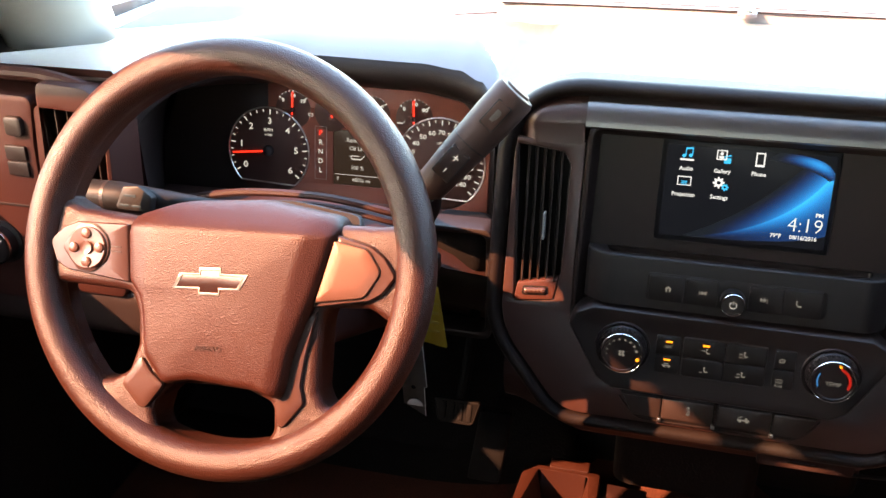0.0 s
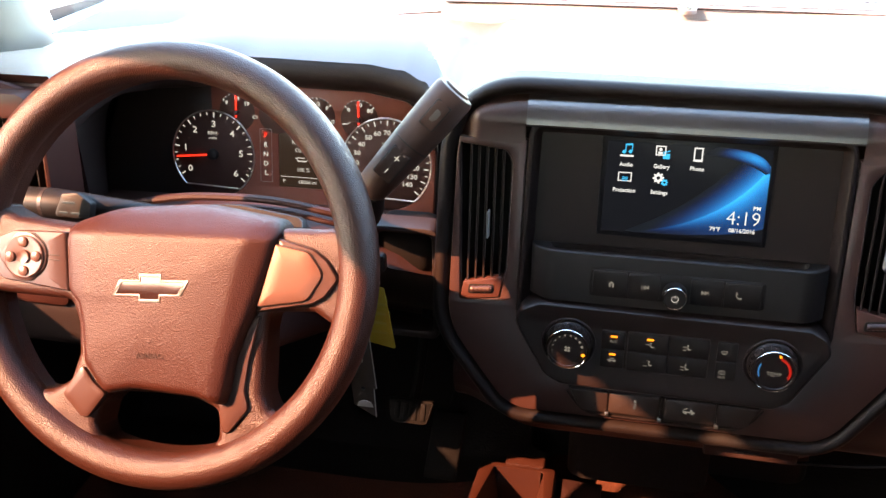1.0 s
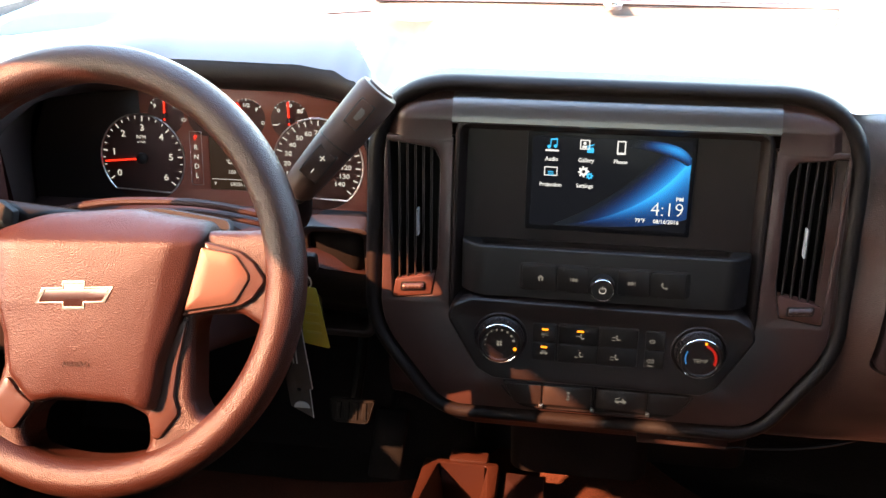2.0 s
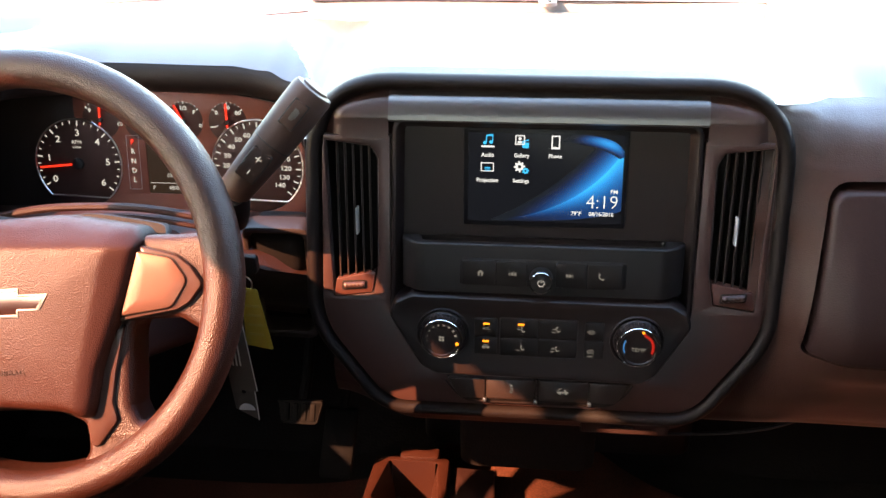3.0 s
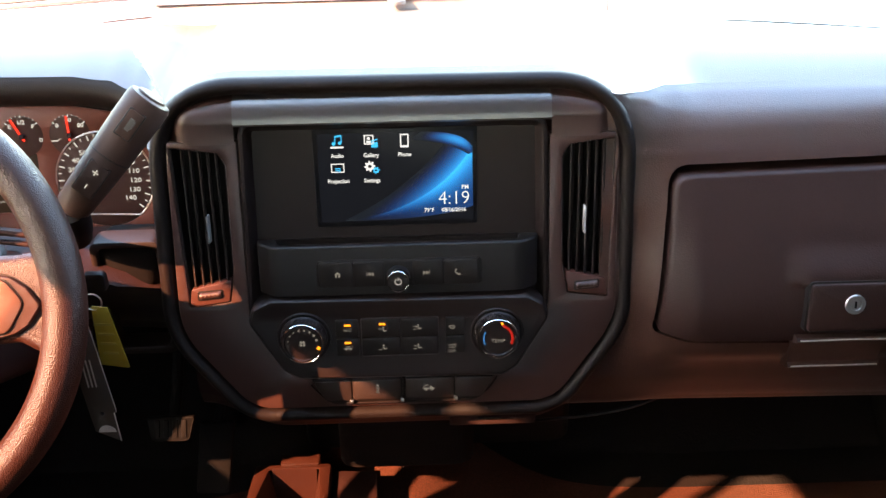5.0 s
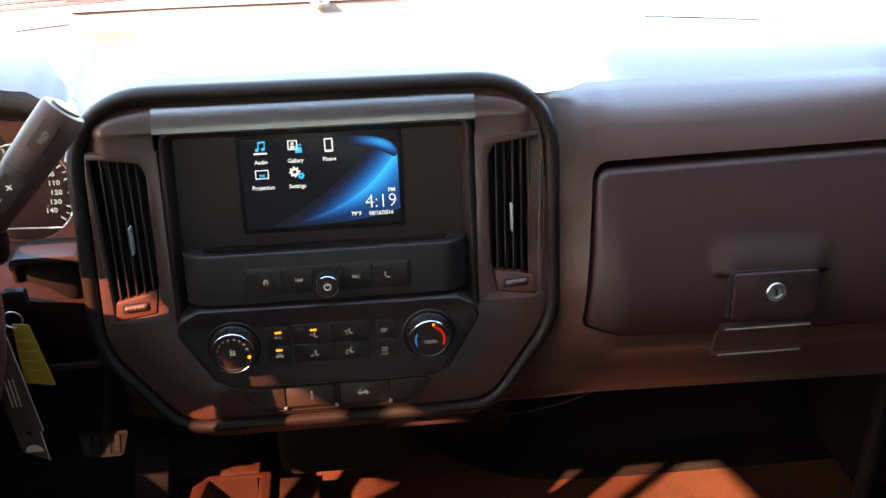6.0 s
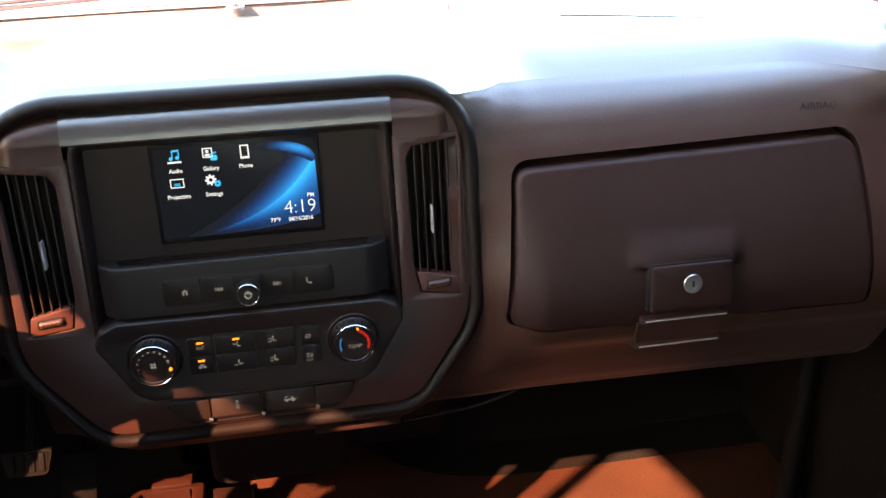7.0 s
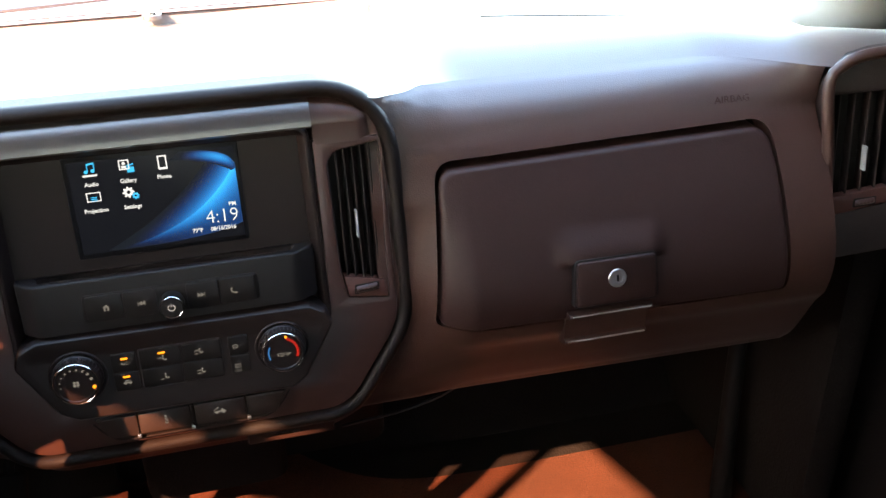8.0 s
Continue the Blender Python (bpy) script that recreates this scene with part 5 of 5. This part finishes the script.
def gauge(name, cx, cy, r, a0, a1, majors, minors, texts, size, ang, label, chrome=True):
    g = part(name, slab(circle(cx, cy, r if chrome else r * 0.95, 48), -0.002, 0.001 if chrome else 0.0007, 0.0004 if chrome else 0.0001), M_DIAL, cluster, label)
    ticks = bmesh.new()
    n = majors * minors
    for k in range(n + 1):
        a = radians(a0 + (a1 - a0) * k / n)
        big = k % minors == 0
        r0, r1 = r * (0.86 if big else 0.91), r * 0.975
        ticks = slab(bar(cx + r0 * math.cos(a), cy + r0 * math.sin(a), cx + r1 * math.cos(a), cy + r1 * math.sin(a), r * (0.030 if big else 0.020) * (1 if chrome else 2.0)), 0.0008, 0.0014, 0.0001, bm=ticks)
    part("ticks", ticks, M_WHITE, g)
    for k, t in enumerate(texts):
        if t:
            a = radians(a0 + (a1 - a0) * k / (len(texts) - 1))
            q = r * (0.70 if len(t) < 3 else 0.64)
            part("numeral", letters(t, size, cx + q * math.cos(a), cy + q * math.sin(a), 0.0013, deep=0.0001, wide=1.15, bold=0.00015 if chrome else 0.00025), M_WHITE, g)
    if chrome:
        ringp = [(cx + r * 1.02 * math.cos(radians(v)), cy + r * 1.02 * math.sin(radians(v)), 0.001) for v in range(-50, 232, 6)]
        part("ring", tube(ringp, 0.0009, 8, True), M_STEEL, g, "thin bright ring")
    needle(g, cx, cy, ang, r * 0.90)
    return g


tach = gauge("tachometer", -0.1125, -0.0250, 0.0535, 212, -38, 6, 4, [str(k) for k in range(7)], 0.0112, 186, "engine speed dial")
part("lettering", letters("RPM", 0.0062, -0.1125, 0.0010, 0.0013, deep=0.0001, wide=1.1), M_WHITE, tach)
part("lettering", letters("x1000", 0.0040, -0.1125, -0.0050, 0.0013, deep=0.0001, wide=1.1), M_WHITE, tach)
speedo = gauge("speedometer", 0.1110, -0.0230, 0.0545, 217, -40, 14, 2, [str(10 * k) if k else "" for k in range(15)], 0.0080, 214, "road speed dial")
part("lettering", letters("MPH", 0.0052, 0.1110, 0.0020, 0.0013, deep=0.0001), M_WHITE, speedo)
for u, ang, t0, t1, t2 in ((-0.0790, 88, "9", "14", "19"), (-0.0275, 100, "C", "", "H"), (0.0240, 118, "E", "1/2", "F"), (0.0775, 92, "0", "40", "80")):
    gauge("small_gauge", u, 0.0290, 0.0245, 140, 40, 2, 4, [t0, t1, t2], 0.0064, ang, "small auxiliary gauge", False)
beside = [(-0.1125 + 0.0552 * math.cos(radians(v)), -0.0250 + 0.0552 * math.sin(radians(v))) for v in range(90, -91, -6)]
trim = part("trim", framed([(-0.1125, -0.092)] + rpoly([(-0.08, -0.092), (0.172, -0.092), (0.172, -0.006), (0.140, 0.052), (0.06, 0.066), (-0.08, 0.066)], [0, 0.02, 0.02, 0.02, 0.02, 0]) + [(-0.1125, 0.060)] + beside,
     [circle(0.1110, -0.0230, 0.0562, 40), rrect(-0.0262, -0.0600, 0.0370, 0.0090, 0.002)], -0.003, 0.0006, 0.0006), M_PANEL, cluster, "brown satin trim plate round the dials")
for k, ch in enumerate("PRNDL"):
    part("gear_letter", letters(ch, 0.0086, -0.0424, 0.0030 - 0.0117 * k, 0.0010, deep=0.0001, bold=0.00015), M_RED if ch == "P" else M_WHITE, cluster)
part("gear_scale", framed(rrect(-0.0500, -0.0550, -0.0345, 0.0110, 0.001), [rrect(-0.0497, -0.0547, -0.0348, 0.0107, 0.001)], 0.0, 0.0011, 0.0001), M_MARK, cluster)
info = part("information_display", slab(rrect(-0.0258, -0.0596, 0.0366, 0.0086, 0.002), -0.004, -0.0005, 0.0002), glow("info_ground", (0.10, 0.06, 0.04), 0.012), cluster, "small message display")
for t, v in (("Remaining", -0.0035), ("Oil Life", -0.0135), ("100 %", -0.0375)):
    part("lettering", letters(t, 0.0072, 0.0054, v, -0.0002, deep=0.0001, wide=0.95), M_WHITE, info)
glyph("oil_can_mark", [bar(-0.002, -0.0265, 0.010, -0.0265, 0.0016), bar(-0.002, -0.0225, 0.008, -0.0225, 0.0010), bar(-0.002, -0.0265, -0.002, -0.0225, 0.001), bar(0.010, -0.0262, 0.0150, -0.0215, 0.0010), bar(-0.005, -0.0228, -0.002, -0.0240, 0.0008)], M_WHITE, info, -0.0002)
part("odometer_line", slab(rrect(-0.0240, -0.0470, 0.0350, -0.0464, 0.0001), -0.0006, 0.0, 0.0001), M_WHITE, info)
part("lettering", letters("P", 0.0062, -0.0195, -0.0525, -0.0002, deep=0.0001), M_WHITE, info)
part("lettering", letters("68056 mi", 0.0066, 0.0110, -0.0525, -0.0002, deep=0.0001, wide=0.95), M_WHITE, info)
for a in (4, 60, 110):
    glyph("telltale", [rrect(0.0900, 0.026, 0.0945, 0.0275, 0.0004)], M_MARK, cluster, 0.0009) if a == 4 else None
glyph("battery_mark", hollow(-0.0585, 0.0225, -0.0525, 0.0262, 0.0007), M_WHITE, cluster, 0.0012)
glyph("fuel_mark", hollow(0.0425, 0.0225, 0.0462, 0.0265, 0.0008), M_WHITE, cluster, 0.0012)
glyph("oil_mark", [bar(0.0560, 0.0228, 0.0630, 0.0228, 0.0014), bar(0.0630, 0.0230, 0.0660, 0.0255, 0.0008)], M_WHITE, cluster, 0.0012)

# ---- stalks ----
shift = thing("gear_shifter", Matrix.Identity(4), "dark column gear lever with a thick ribless grip", "gear lever")
tip, foot_ = Vector((-0.2105, 0.002, 0.9385)), Vector((-0.290, -0.028, 0.846))
ax = (foot_ - tip).normalized()
part("grip", tube([tip - ax * 0.001, tip, tip + ax * 0.004, tip + ax * 0.03, tip + ax * 0.06, tip + ax * 0.085, foot_ - ax * 0.006, foot_, foot_ + ax * 0.003], [0.0150, 0.0185, 0.0202, 0.0202, 0.0192, 0.0180, 0.0160, 0.0130, 0.007], 26), M_GRIP, shift, "thick plastic grip")
part("end_cap", tube([tip - ax * 0.0035, tip - ax * 0.003, tip - ax * 0.0005], [0.0105, 0.0125, 0.0135], 24), M_GRIP, shift, "recessed end button")
part("cap_ring", tube([tip + ax * 0.0010 + (ax.orthogonal().normalized() * math.cos(q) + ax.cross(ax.orthogonal().normalized()) * math.sin(q)) * 0.0150 for q in [2 * math.pi * k / 36 for k in range(36)]], 0.0012, 6, True), M_STALK, shift, "raised ring round the end button")
part("seam", tube([tip + ax * 0.062, tip + ax * 0.0632], 0.0194, 26), M_BLACK, shift)
part("arm", tube(spread([foot_, foot_ + Vector((-0.002, 0.012, -0.020)), (-0.302, 0.010, 0.800), (-0.325, 0.040, 0.782), (-0.34, 0.080, 0.772)], 14), [0.0150, 0.0145, 0.0135, 0.0125] + [0.0105] * 10, 14), M_MATTE, shift, "bent lever arm")
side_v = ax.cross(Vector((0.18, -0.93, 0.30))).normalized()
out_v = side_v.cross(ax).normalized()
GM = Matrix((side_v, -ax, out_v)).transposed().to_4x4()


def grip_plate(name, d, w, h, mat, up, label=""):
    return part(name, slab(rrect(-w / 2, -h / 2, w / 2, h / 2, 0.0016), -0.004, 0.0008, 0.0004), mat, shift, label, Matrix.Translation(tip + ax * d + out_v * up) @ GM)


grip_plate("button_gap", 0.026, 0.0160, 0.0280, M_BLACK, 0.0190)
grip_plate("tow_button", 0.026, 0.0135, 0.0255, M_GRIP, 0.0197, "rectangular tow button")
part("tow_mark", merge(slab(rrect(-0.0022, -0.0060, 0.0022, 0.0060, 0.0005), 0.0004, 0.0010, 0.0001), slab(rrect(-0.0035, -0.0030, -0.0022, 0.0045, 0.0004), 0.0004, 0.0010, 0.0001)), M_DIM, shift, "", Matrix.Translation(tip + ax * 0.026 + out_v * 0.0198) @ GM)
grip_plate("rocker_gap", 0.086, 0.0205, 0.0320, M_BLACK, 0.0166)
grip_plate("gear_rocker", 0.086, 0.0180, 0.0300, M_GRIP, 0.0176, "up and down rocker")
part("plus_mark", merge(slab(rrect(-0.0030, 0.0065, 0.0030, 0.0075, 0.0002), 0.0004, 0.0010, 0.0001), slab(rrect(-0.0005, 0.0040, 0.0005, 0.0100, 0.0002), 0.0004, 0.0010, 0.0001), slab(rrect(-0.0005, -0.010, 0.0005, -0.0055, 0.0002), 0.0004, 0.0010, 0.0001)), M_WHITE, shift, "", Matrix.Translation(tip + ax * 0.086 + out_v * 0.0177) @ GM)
stalk = thing("wiper_stalk", Matrix.Identity(4), "dark turn signal and wiper stalk with pale symbols", "stalk")
part("lever", tube([(-0.690, -0.030, 0.805), (-0.684, -0.030, 0.805), (-0.660, -0.030, 0.806), (-0.625, -0.029, 0.806), (-0.590, -0.024, 0.802), (-0.54, -0.005, 0.790), (-0.48, 0.02, 0.775)], [0.010, 0.0150, 0.0160, 0.0160, 0.0145, 0.012, 0.011], 20), M_STALKD, stalk)
part("band", tube([(-0.638, -0.0294, 0.806), (-0.634, -0.0293, 0.806)], 0.0163, 20), M_STALK, stalk)
SM = frame_matrix((-0.597, -0.043, 0.812), 20)
part("paddle", slab(rpoly([(-0.022, -0.012), (0.018, -0.013), (0.020, 0.004), (0.004, 0.014), (-0.014, 0.012)], 0.004), -0.010, 0.0, 0.002), M_STALKD, stalk, "wiper paddle", SM)
part("mark", merge(slab(rrect(-0.012, 0.002, 0.002, 0.0045, 0.001), 0.0, 0.0006, 0.0001), slab(rrect(-0.016, -0.008, -0.006, -0.0060, 0.0008), 0.0, 0.0006, 0.0001), slab(rrect(-0.002, -0.008, 0.008, -0.0060, 0.0008), 0.0, 0.0006, 0.0001)), M_PRINT, stalk, "", SM)
part("mark", letters("FRONT", 0.0062, -0.0560, -0.009, -0.0015, deep=0.0001), M_PRINT, stalk, "", SM)
part("mark", merge(slab(rrect(-0.061, -0.001, -0.052, 0.0005, 0.0006), -0.0022, -0.0012, 0.0001), slab(rrect(-0.058, 0.0010, -0.055, 0.0050, 0.0006), -0.0022, -0.0012, 0.0001)), M_PRINT, stalk, "", SM)

# ---- key and its tags ----
key = thing("ignition_key", Matrix.Translation((-0.300, 0.0, 0.745)), "ignition key with hanging dealer tags", "key")
part("ring", tube([(0.0 + 0.009 * math.cos(q), -0.004, -0.010 + 0.009 * math.sin(q)) for q in [2 * math.pi * k / 20 for k in range(20)]], 0.0008, 6, True), M_STEEL, key, "steel split ring")
part("head", slab(rrect(-0.010, -0.006, 0.012, 0.014, 0.005), -0.004, 0.004, 0.002), M_BLACK, key, "black key head", frame_matrix((0, 0.012, 0), 0))
TAG = frame_matrix((0.004, -0.004, -0.018), -4) @ Matrix.Rotation(radians(-4), 4, "Y")
part("yellow_tag", slab(rpoly([(-0.012, -0.070), (0.018, -0.074), (0.010, 0.002), (-0.006, 0.004)], 0.002), 0.0, 0.0008, 0.0002), M_YELLOW, key, "yellow card tag", TAG)
part("tag_print", merge(*[slab(rrect(-0.006, -0.020 - 0.012 * k, 0.010, -0.017 - 0.012 * k, 0.0004), 0.0006, 0.0011, 0.0001) for k in range(4)]), plain("faded_print", (0.30, 0.24, 0.05), 0.6), key, "", TAG)
TAG2 = frame_matrix((-0.008, -0.010, -0.025), -3)
clear_tag = plain("smoked_tag", (0.045, 0.036, 0.030), 0.22)
part("plastic_tag", framed(rpoly([(-0.020, -0.145), (0.004, -0.160), (0.004, -0.120), (0.007, -0.119), (0.001, 0.0), (-0.026, -0.002)], 0.002), [circle(-0.008, -0.121, 0.0024, 12)], 0.0, 0.0016, 0.0004), clear_tag, key, "smoked plastic tag", TAG2)
part("tag_edge", tube([(0.0045, -0.160, 0.001), (0.0042, -0.120, 0.001), (0.0072, -0.119, 0.001), (0.001, 0.0, 0.001)], 0.0006, 6), M_MARK, key, "", TAG2)
part("tag_disc", slab(arc(0.009, 0, 180, 12), 0.0, 0.0024, 0.0004), M_MARK, key, "", TAG2 @ Matrix.Translation((-0.007, -0.146, 0)))
part("tag_bars", merge(*[slab(rrect(-0.015 + 0.004 * k, -0.085, -0.0135 + 0.004 * k, -0.050, 0.0003), 0.0012, 0.0019, 0.0001) for k in range(3)]), M_MARK, key, "", TAG2)

# ---- pedals ----
brake = thing("brake_pedal", frame_matrix((-0.320, 0.20, 0.412), 30), "dark rubber brake pedal with a bright edge", "pedal")
part("pad", slab(rpoly([(-0.026, -0.017), (0.024, -0.017), (0.032, 0.016), (-0.034, 0.016)], [0.008, 0.008, 0.004, 0.004]), -0.008, 0.004, 0.003), M_PEDAL, brake)
part("edge", tube([(x, y, 0.003) for x, y in inset(rpoly([(-0.026, -0.017), (0.024, -0.017), (0.032, 0.016), (-0.034, 0.016)], [0.008, 0.008, 0.004, 0.004]), 0.001)], 0.0008, 6, True), M_PEDAL, brake)
for k in range(4):
    part("rib", slab(rrect(-0.022 + 0.012 * k, -0.012, -0.015 + 0.012 * k, 0.012, 0.002), 0.003, 0.0055, 0.001), M_PEDAL, brake)
part("arm", tube([(0, 0, -0.008), (0.0, 0.05, -0.03), (0, 0.16, -0.05)], 0.008, 10), M_PEDAL, brake)
gas = thing("accelerator_pedal", frame_matrix((-0.284, 0.25, 0.318), 20), "long dark accelerator pedal", "pedal")
part("pad", slab(rpoly([(-0.030, -0.055), (0.018, -0.055), (0.030, 0.052), (-0.018, 0.052)], 0.006), -0.008, 0.004, 0.003), M_PEDAL, gas)
part("arm", tube([(0.006, 0.05, -0.004), (0.012, 0.09, -0.02), (0.012, 0.18, -0.04)], 0.007, 10), M_PEDAL, gas)

# ---- glove box latch ----
LT = frame_matrix((0.4425, -0.0285, 0.718), 13)
LATCH = rpoly([(-0.0445, -0.0215), (0.0455, -0.0215), (0.0440, 0.0265), (-0.0425, 0.0265)], 0.004)
part("latch_gap", slab(inset(LATCH, -0.0022), -0.02, 0.0048, 0.0004), M_BLACK, glove, "", LT)
latch = part("latch", slab(LATCH, -0.02, 0.0085, 0.0025), M_FACE, glove, "raised latch block", LT)
part("lock", loft([at(circle(0.0, 0.006, r, 28), z) for r, z in ((0.0100, 0.006), (0.0100, 0.0095), (0.0092, 0.0103), (0.0058, 0.0103), (0.0053, 0.0094))], False, True), M_STEEL, latch, "round metal key lock")
part("keyhole", slab(rrect(-0.0009, 0.0025, 0.0009, 0.0095, 0.0006), 0.009, 0.0108, 0.0003), M_BLACK, latch)
PULL = ((-0.0250, -0.020), (-0.0290, -0.004), (-0.0305, 0.0015), (-0.0330, 0.0030), (-0.0355, 0.0010), (-0.0380, -0.0090), (-0.0500, -0.0150), (-0.0630, -0.0180), (-0.0655, -0.0150), (-0.0680, -0.0150), (-0.0700, -0.0190), (-0.0710, -0.036))
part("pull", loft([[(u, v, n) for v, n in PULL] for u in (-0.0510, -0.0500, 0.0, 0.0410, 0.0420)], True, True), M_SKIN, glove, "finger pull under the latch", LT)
# Silver bars stand for the highlights along the pull's two edges.
for v, n in ((-0.0325, 0.0030), (-0.0668, -0.0148)):
    part("pull_glint", tube([(-0.0480 + 0.0880 * k / 8, v, n) for k in range(9)], 0.0009, 8), M_SILVER, glove, "silver bar for the highlight on the finger pull", LT)

# ---- centre bin on the floor hump ----
bin_ = thing("storage_bin", Matrix.Translation((-0.180, 0.238, 0.270)), "open brown plastic storage bin on the floor hump", "storage bin")
OUTB = rpoly([(-0.062, -0.060), (0.060, -0.060), (0.058, 0.044), (-0.056, 0.044)], 0.008)
INB = rpoly([(-0.050, -0.048), (0.048, -0.048), (0.040, 0.034), (-0.034, 0.034)], 0.006)
cb = loft([at(inset(OUTB, -0.004), -0.12), at(OUTB, -0.004), at(inset(OUTB, 0.002), 0.0)])
part("body", cb, M_RIM, bin_, "moulded bin wall")
part("lip", framed(inset(OUTB, 0.0015), [INB], -0.004, 0.0012, 0.001), M_RIM, bin_)
part("well", loft([at(INB, -0.001), at(inset(INB, 0.012), -0.060)], False, True), M_RIM, bin_, "sloping inner well")
part("tab", slab(rrect(-0.018, 0.040, 0.040, 0.062, 0.003), -0.014, 0.004, 0.002), M_RIM, bin_)
part("side_ledge", slab(rpoly([(0.060, -0.05), (0.130, -0.05), (0.125, 0.036), (0.060, 0.040)], 0.008), -0.12, -0.010, 0.003), M_FACE, bin_, "ledge beside the bin")

# ---- windshield foot: sensor, wipers, defroster grilles, pillars ----
sensor = thing("light_sensor", Matrix.Translation((0.0, 0.408, 0.9270)), "small chrome light sensor dome on the dashboard", "sensor")
part("base", loft([at(circle(0, 0, r, 24), z) for r, z in ((0.0118, -0.004), (0.0118, 0.0006), (0.0098, 0.0016))], False, True), M_RINGS, sensor)
part("dome", loft([at(circle(0, 0, 0.0090 * math.cos(q), 24), 0.002 + 0.0075 * math.sin(q)) for q in [math.pi / 2 * k / 7 for k in range(7)]], False, True), M_CHROME, sensor, "chrome dome")


wiper = thing("windshield_wiper", Matrix.Identity(4), "dark wiper blade resting along the windshield foot", "wiper")
blade = [(-0.80 + 0.75 * k / 24, 0.52, 0.887 + 0.039 * k / 24 + 0.003 * math.sin(math.pi * k / 24)) for k in range(25)]
part("blade", tube(blade, [0.0036 * (0.4 + 0.6 * math.sin(math.pi * max(0.03, k / 24.5))) for k in range(25)], 8), M_STALK, wiper)
part("arm", tube([(x, y + 0.008, z + 0.006) for x, y, z in blade[:19]], 0.0028, 8), M_STALK, wiper)
outlet = thing("defroster_outlet", Matrix.Identity(4), "pale grey defroster outlet strip along the windshield foot", "outlet")
OUTL = rpoly([(-0.318, 0.411), (-0.10, 0.416), (0.06, 0.418), (0.277, 0.408), (0.272, 0.430), (0.06, 0.446), (-0.10, 0.446), (-0.312, 0.430)], [0.006, 0.2, 0.2, 0.006, 0.008, 0.2, 0.2, 0.008])
part("frame", slab(OUTL, 0.895, 0.9275, 0.002), M_GRILLE, outlet)
part("slot", slab(rpoly([(-0.29, 0.4295), (0.26, 0.4295), (0.24, 0.4345), (-0.27, 0.4345)], 0.003), 0.920, 0.9285, 0.0005), M_BLACK, outlet, "dark slot")
part("front_edge", tube([(-0.308 + 0.581 * k / 24, 0.4105 + 0.0065 * math.sin(math.pi * k / 24) ** 0.8 - 0.001, 0.9262) for k in range(25)], 0.0012, 6), M_BLACK, outlet)
seam = thing("dashboard_slot", Matrix.Identity(4), "thin dark crescent slot in the top of the dashboard", "slot")
part("slot", slab([(x, y) for x, y in crescent((0.388, 0.285), (0.475, 0.283), (0.575, 0.222), (0.480, 0.262))], 0.917, 0.9235, 0.0008), M_STALK, seam)
for s in (-1, 1):
    def grille_at(a, b, s=s):
        x = 0.754 - 0.150 * a
        y0 = 0.195 + 0.085 * a ** 1.1 + 0.09 * max(0.0, a - 0.82) / 0.18
        return (s * x, y0 * (1 - b) + 0.41 * b, 0.9195 + 0.004 * b)
    g = thing("defroster_grille", Matrix.Identity(4), "pale ribbed defroster grille at the windshield corner", "grille", "defroster grilles")
    part("plate", sheet(grille_at, 12, 4), M_VENTS, g)
    for k in range(44):
        a = (k + 0.5) / 44
        part("rib", tube([Vector(grille_at(a, b)) + Vector((0, 0, 0.0006)) for b in (0.01, 0.5, 0.99)], 0.0007, 5), M_RINGS, g)
    foot3, top3 = Vector((s * 0.865, 0.25, 0.895)), Vector((s * 0.76, -0.30, 1.50))
    loops = []
    for k in range(9):
        f = k / 8
        c = foot3.lerp(top3, f) + Vector((0, 0.05, 0.05)) * math.sin(math.pi * f)
        loops.append([c + Vector((dx * s, dy, 0)) for dx, dy in [(-0.008 + 0.072 * math.cos(q), -0.015 + 0.070 * math.sin(q)) for q in [2 * math.pi * j / 28 for j in range(28)]]])
    solid("trim", loft(loops, True, True), M_TRIM, "pale grey windshield pillar trim", "pillar trim", "structure")

# ---- passenger's footwell ----
solid("trim", tube([(0.755, 0.17, 0.10), (0.760, 0.19, 0.25), (0.775, 0.22, 0.42), (0.80, 0.26, 0.60)], [0.018, 0.015, 0.013, 0.012], 14), M_MATTE, "dark plastic sill trim beside the footwell", "trim", "structure")
solid("trim", box(0.80, 0.05, 0.12, 0.86, 0.69, 0.66, 0.02), M_FOOTWELL, "black kick panel beside the footwell", "trim", "structure")
cable = thing("wiring_loom", Matrix.Identity(4), "thin black cable hanging under the dashboard", "cable")
part("cable", tube(spread([(0.16, 0.12, 0.47), (0.24, 0.10, 0.495), (0.30, 0.10, 0.515), (0.36, 0.12, 0.545)], 16), 0.0022, 8), M_BLACK, cable)
duct = thing("heater_housing", Matrix.Identity(4), "black plastic heater housing under the dashboard", "heater")
part("housing", loft([at(rrect(-0.18, 0.40, 0.26, 0.64, 0.04), z) for z in (0.20, 0.56)], True, True), M_BLACK, duct)
# Added block that keeps the sun off the floor hump.
part("hump_shade_block", loft([at(rrect(-0.105, 0.235, 0.090, 0.42, 0.03), z) for z in (0.302, 0.310, 0.53)], True, True), M_FOOTWELL, duct, "dark block added under the dashboard to shade the floor hump")
